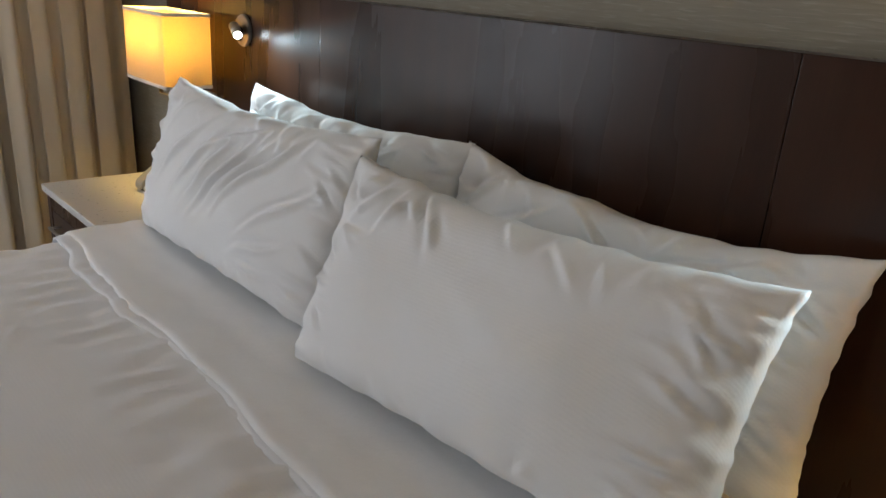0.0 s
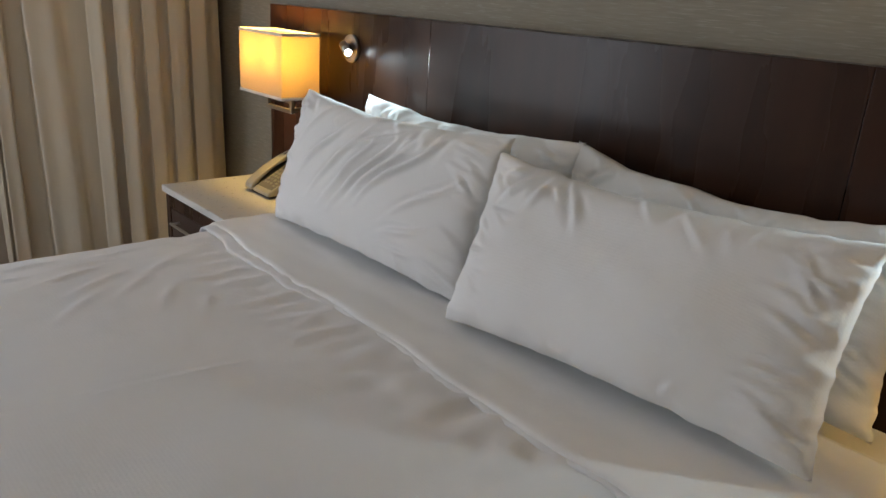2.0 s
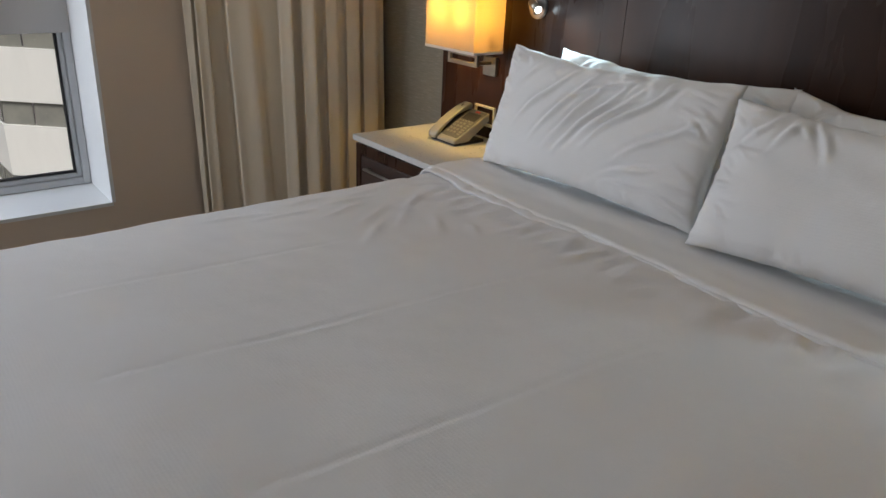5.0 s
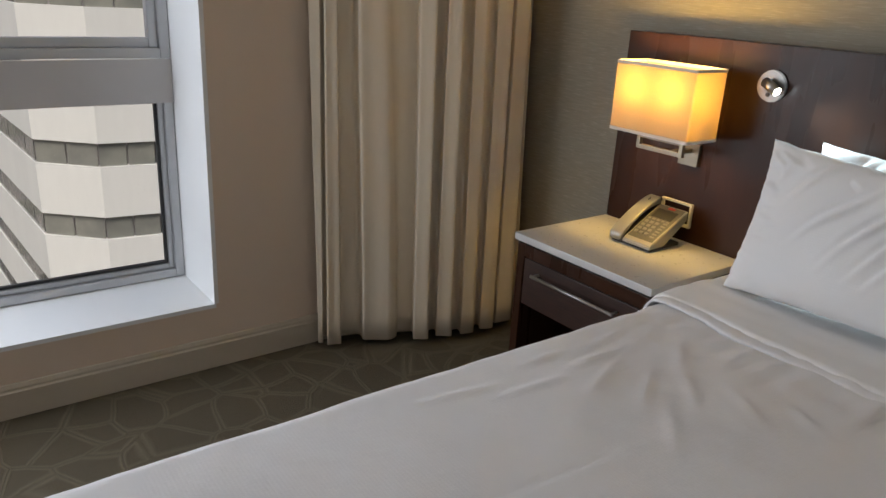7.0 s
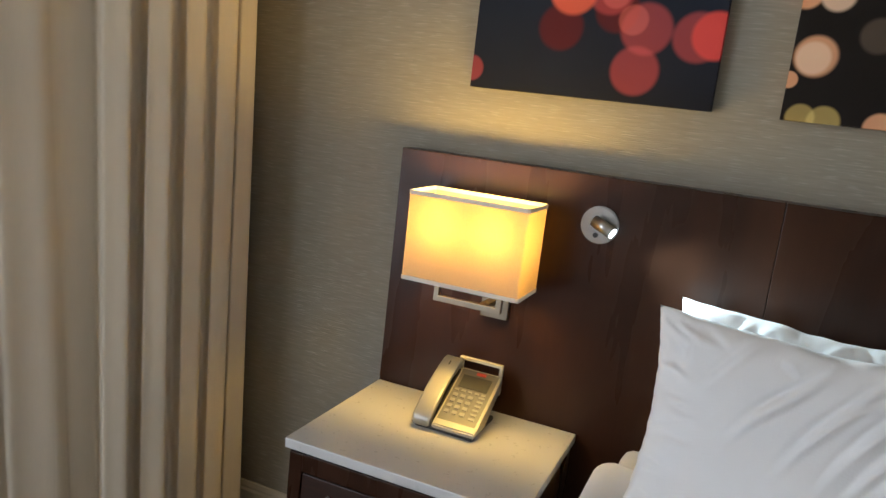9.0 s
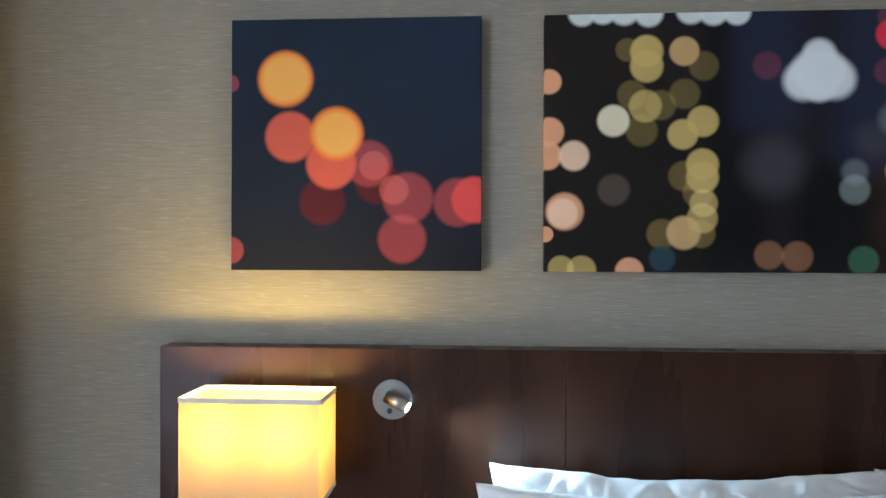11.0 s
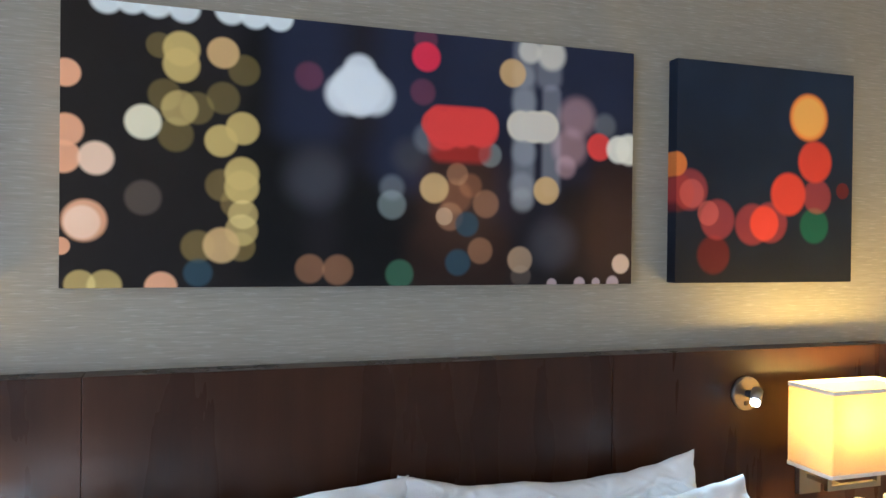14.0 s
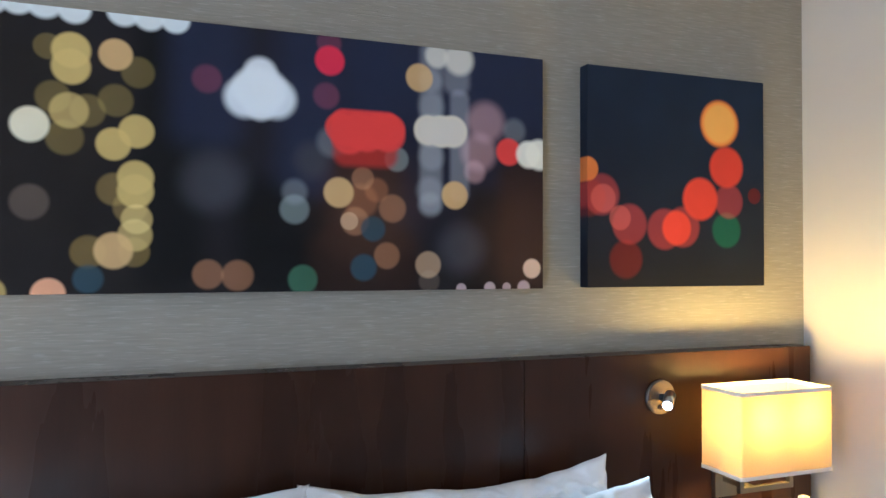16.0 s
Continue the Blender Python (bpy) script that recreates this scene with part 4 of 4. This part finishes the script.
part("foot", prism(((-0.088, 0.0), (0.07, 0.0), (0.07, 0.012), (-0.088, 0.010)), -0.078, 0.078, 0.002), black_plastic, phone)
part("body", prism(((-0.095, 0.010), (-0.02, 0.012), (0.085, 0.085), (0.085, slope(0.085)), (-0.095, 0.022)), -0.030, 0.085, 0.003), silver_plastic, phone, "silver sloping body")
part("cradle", prism(((-0.095, 0.008), (-0.02, 0.012), (0.085, 0.085), (0.085, slope(0.085) - 0.006), (-0.095, 0.016)), -0.085, -0.031, 0.003), black_plastic, phone)


def on_face(x0, x1, y0, y1, rise, deep=0.002):
    bm = bmesh.new()
    top = [bm.verts.new((x, y, slope(y) + rise)) for x, y in ((x0, y0), (x1, y0), (x1, y1), (x0, y1))]
    low = [bm.verts.new((v.co.x, v.co.y, v.co.z - deep)) for v in top]
    bm.faces.new(top)
    bm.faces.new(low[::-1])
    for k in range(4):
        bm.faces.new((top[k], low[k], low[(k + 1) % 4], top[(k + 1) % 4]))
    return bm


film = part("keypad_face", on_face(-0.024, 0.078, -0.080, 0.078, 0.0018, 0.003), face_plastic, phone)
part("screen", on_face(-0.014, 0.066, 0.022, 0.060, 0.0030, 0.002), black_plastic, film, "dark display window")
part("message_lamp", on_face(0.018, 0.044, 0.066, 0.073, 0.0042, 0.002), red_plastic, film, "red message lamp")
for r in range(4):
    for c in range(3):
        x, y = -0.016 + c * 0.021, -0.058 + r * 0.0165
        part("key", on_face(x, x + 0.013, y, y + 0.009, 0.0050, 0.003), key_plastic, film)
for r in range(6):
    y = -0.062 + r * 0.0125
    part("speed_key", on_face(0.052, 0.068, y, y + 0.006, 0.0042, 0.002), key_plastic, film)
for c in range(5):
    x = -0.018 + c * 0.0185
    part("soft_key", on_face(x, x + 0.011, 0.009, 0.015, 0.0042, 0.002), key_plastic, film)


def handset_point(u, v):
    """A long curved grip, u along it from front to back, v round it."""
    y = -0.100 + u * 0.195
    arch = slope(y) + 0.007 + 0.021 * math.sin(math.pi * min(1, max(0, u))) ** 0.85
    half, tall = 0.0255, 0.0095 + 0.003 * math.cos(2 * math.pi * u)
    a = 2 * math.pi * v
    ca, sa = math.cos(a), math.sin(a)
    end = 1 - max(0.0, abs(2 * u - 1) - 0.965) * 9
    x = -0.058 + half * math.copysign(abs(ca) ** 0.28, ca) * (0.4 + 0.6 * end)
    return Vector((x, y, arch - 0.005 + tall * math.copysign(abs(sa) ** 0.34, sa) * end))


bm = sheet(36, 28, handset_point)
bmesh.ops.remove_doubles(bm, verts=bm.verts[:], dist=0.00005)
bmesh.ops.holes_fill(bm, edges=[e for e in bm.edges if e.is_boundary], sides=40)
handset = part("handset", bm, silver_plastic, phone, "silver curved handset", True)
part("ear_slot", on_face(-0.0595, -0.0565, 0.052, 0.064, 0.0275, 0.004), black_plastic, handset)

plate = thing("outlet_plate", (0.308, HB_Y, 0.730), "ivory outlet plate on the headboard behind the telephone", "outlet plate")
bm = box(-0.062, 0.062, -0.012, 0.001, 0.034, 0.042, 0.001)
box(-0.062, 0.062, -0.012, 0.001, -0.042, -0.030, 0.001, bm)
box(-0.062, -0.050, -0.012, 0.001, -0.030, 0.030, 0.001, bm)
box(0.054, 0.062, -0.012, 0.001, -0.030, 0.034, 0.001, bm)
part("plate_frame", bm, plate_plastic, plate)
part("insert", box(-0.050, 0.054, -0.006, 0.001, -0.030, 0.034), cherry, plate)


# ---- water bottles on the other nightstand ----
def bottle(x, y):
    n = thing("water_bottle", (x, y, 0.640), "clear plastic water bottle with white cap on the nightstand", "bottle", "bottles on the nightstand")
    part("bottle_body", revolve([(0.030, 0.0), (0.033, 0.004), (0.033, 0.05), (0.031, 0.06), (0.033, 0.07), (0.033, 0.16), (0.028, 0.19), (0.016, 0.222), (0.0125, 0.228), (0.0125, 0.242)]), clear_plastic, n, smooth=True)
    bm = revolve([(0.0335, 0.075), (0.0338, 0.076), (0.0338, 0.134), (0.0335, 0.135)])
    part("label_band", bm, cap_plastic, n, "plain white label", True)
    bm = revolve([(0.0155, 0.238), (0.016, 0.240), (0.016, 0.254), (0.0145, 0.257)])
    part("cap", bm, cap_plastic, n, "white screw cap")
    return n


bottle(2.955, -0.155)
bottle(3.064, -0.155)


# ---- outside ----
structure("ground", box(-600, -1.6, -600, 600, -24.2, -24.0), asphalt, "grey asphalt street far below the window", "ground")
block = thing("office_building", (-40, 6, -24), "pale concrete office block with dark ribbon windows across the street", "building")
plan = ((-60.0, 1.2), (-34.0, 2.55), (-32.0, 4.75), (-31.7, 7.1), (-33.4, 9.4), (-60.0, 11.0))


def ring_wall(z0, z1, off):
    centre = Vector((-46, 6))
    pts = [Vector(p) + (Vector(p) - centre).normalized() * off for p in plan]
    bm = bmesh.new()
    lo = [bm.verts.new((p.x + 40, p.y - 6, z0 + 24)) for p in pts]
    hi = [bm.verts.new((p.x + 40, p.y - 6, z1 + 24)) for p in pts]
    n = len(pts)
    for k in range(n):
        bm.faces.new((lo[k], lo[(k + 1) % n], hi[(k + 1) % n], hi[k]))
    bm.faces.new(lo[::-1])
    bm.faces.new(hi)
    return bm


PITCH = 3.32
for k in range(-4, 6):
    zb = -9.015 + PITCH * k
    part("spandrel", ring_wall(zb, zb + 2.275, 0.0), concrete, block)
    for a, b in zip(plan, plan[1:]):
        a, b = Vector(a), Vector(b)
        count = max(1, round((b - a).length / 1.35))
        if (b - a).length > 10:
            count = 14
        centre = Vector((-46, 6))
        ins = [p - (p - centre).normalized() * 0.22 for p in (a, b)]
        for i in range(count):
            p, q = ins[0].lerp(ins[1], (i + 0.03) / count), ins[0].lerp(ins[1], (i + 0.97) / count)
            bm = bmesh.new()
            zz0, zz1 = zb + 2.275 + 24, zb + PITCH + 24
            bm.faces.new([bm.verts.new((v.x + 40, v.y - 6, z)) for v, z in ((p, zz0), (q, zz0), (q, zz1), (p, zz1))])
            part("window_pane", bm, facade_glass, block)
    part("window_core", ring_wall(zb + 2.27, zb + PITCH + 0.005, -0.35), far_concrete, block)
far = thing("far_building", (-75, -22, -24), "grey stepped city building beyond the street", "building")
part("wall", box(-9, 9, -14, 20, 0, 30), far_concrete, far)
for k in range(8):
    part("window_band", box(8.9, 9.06, -13, 19, 2.0 + 3.4 * k, 3.4 + 3.4 * k), facade_glass, far)
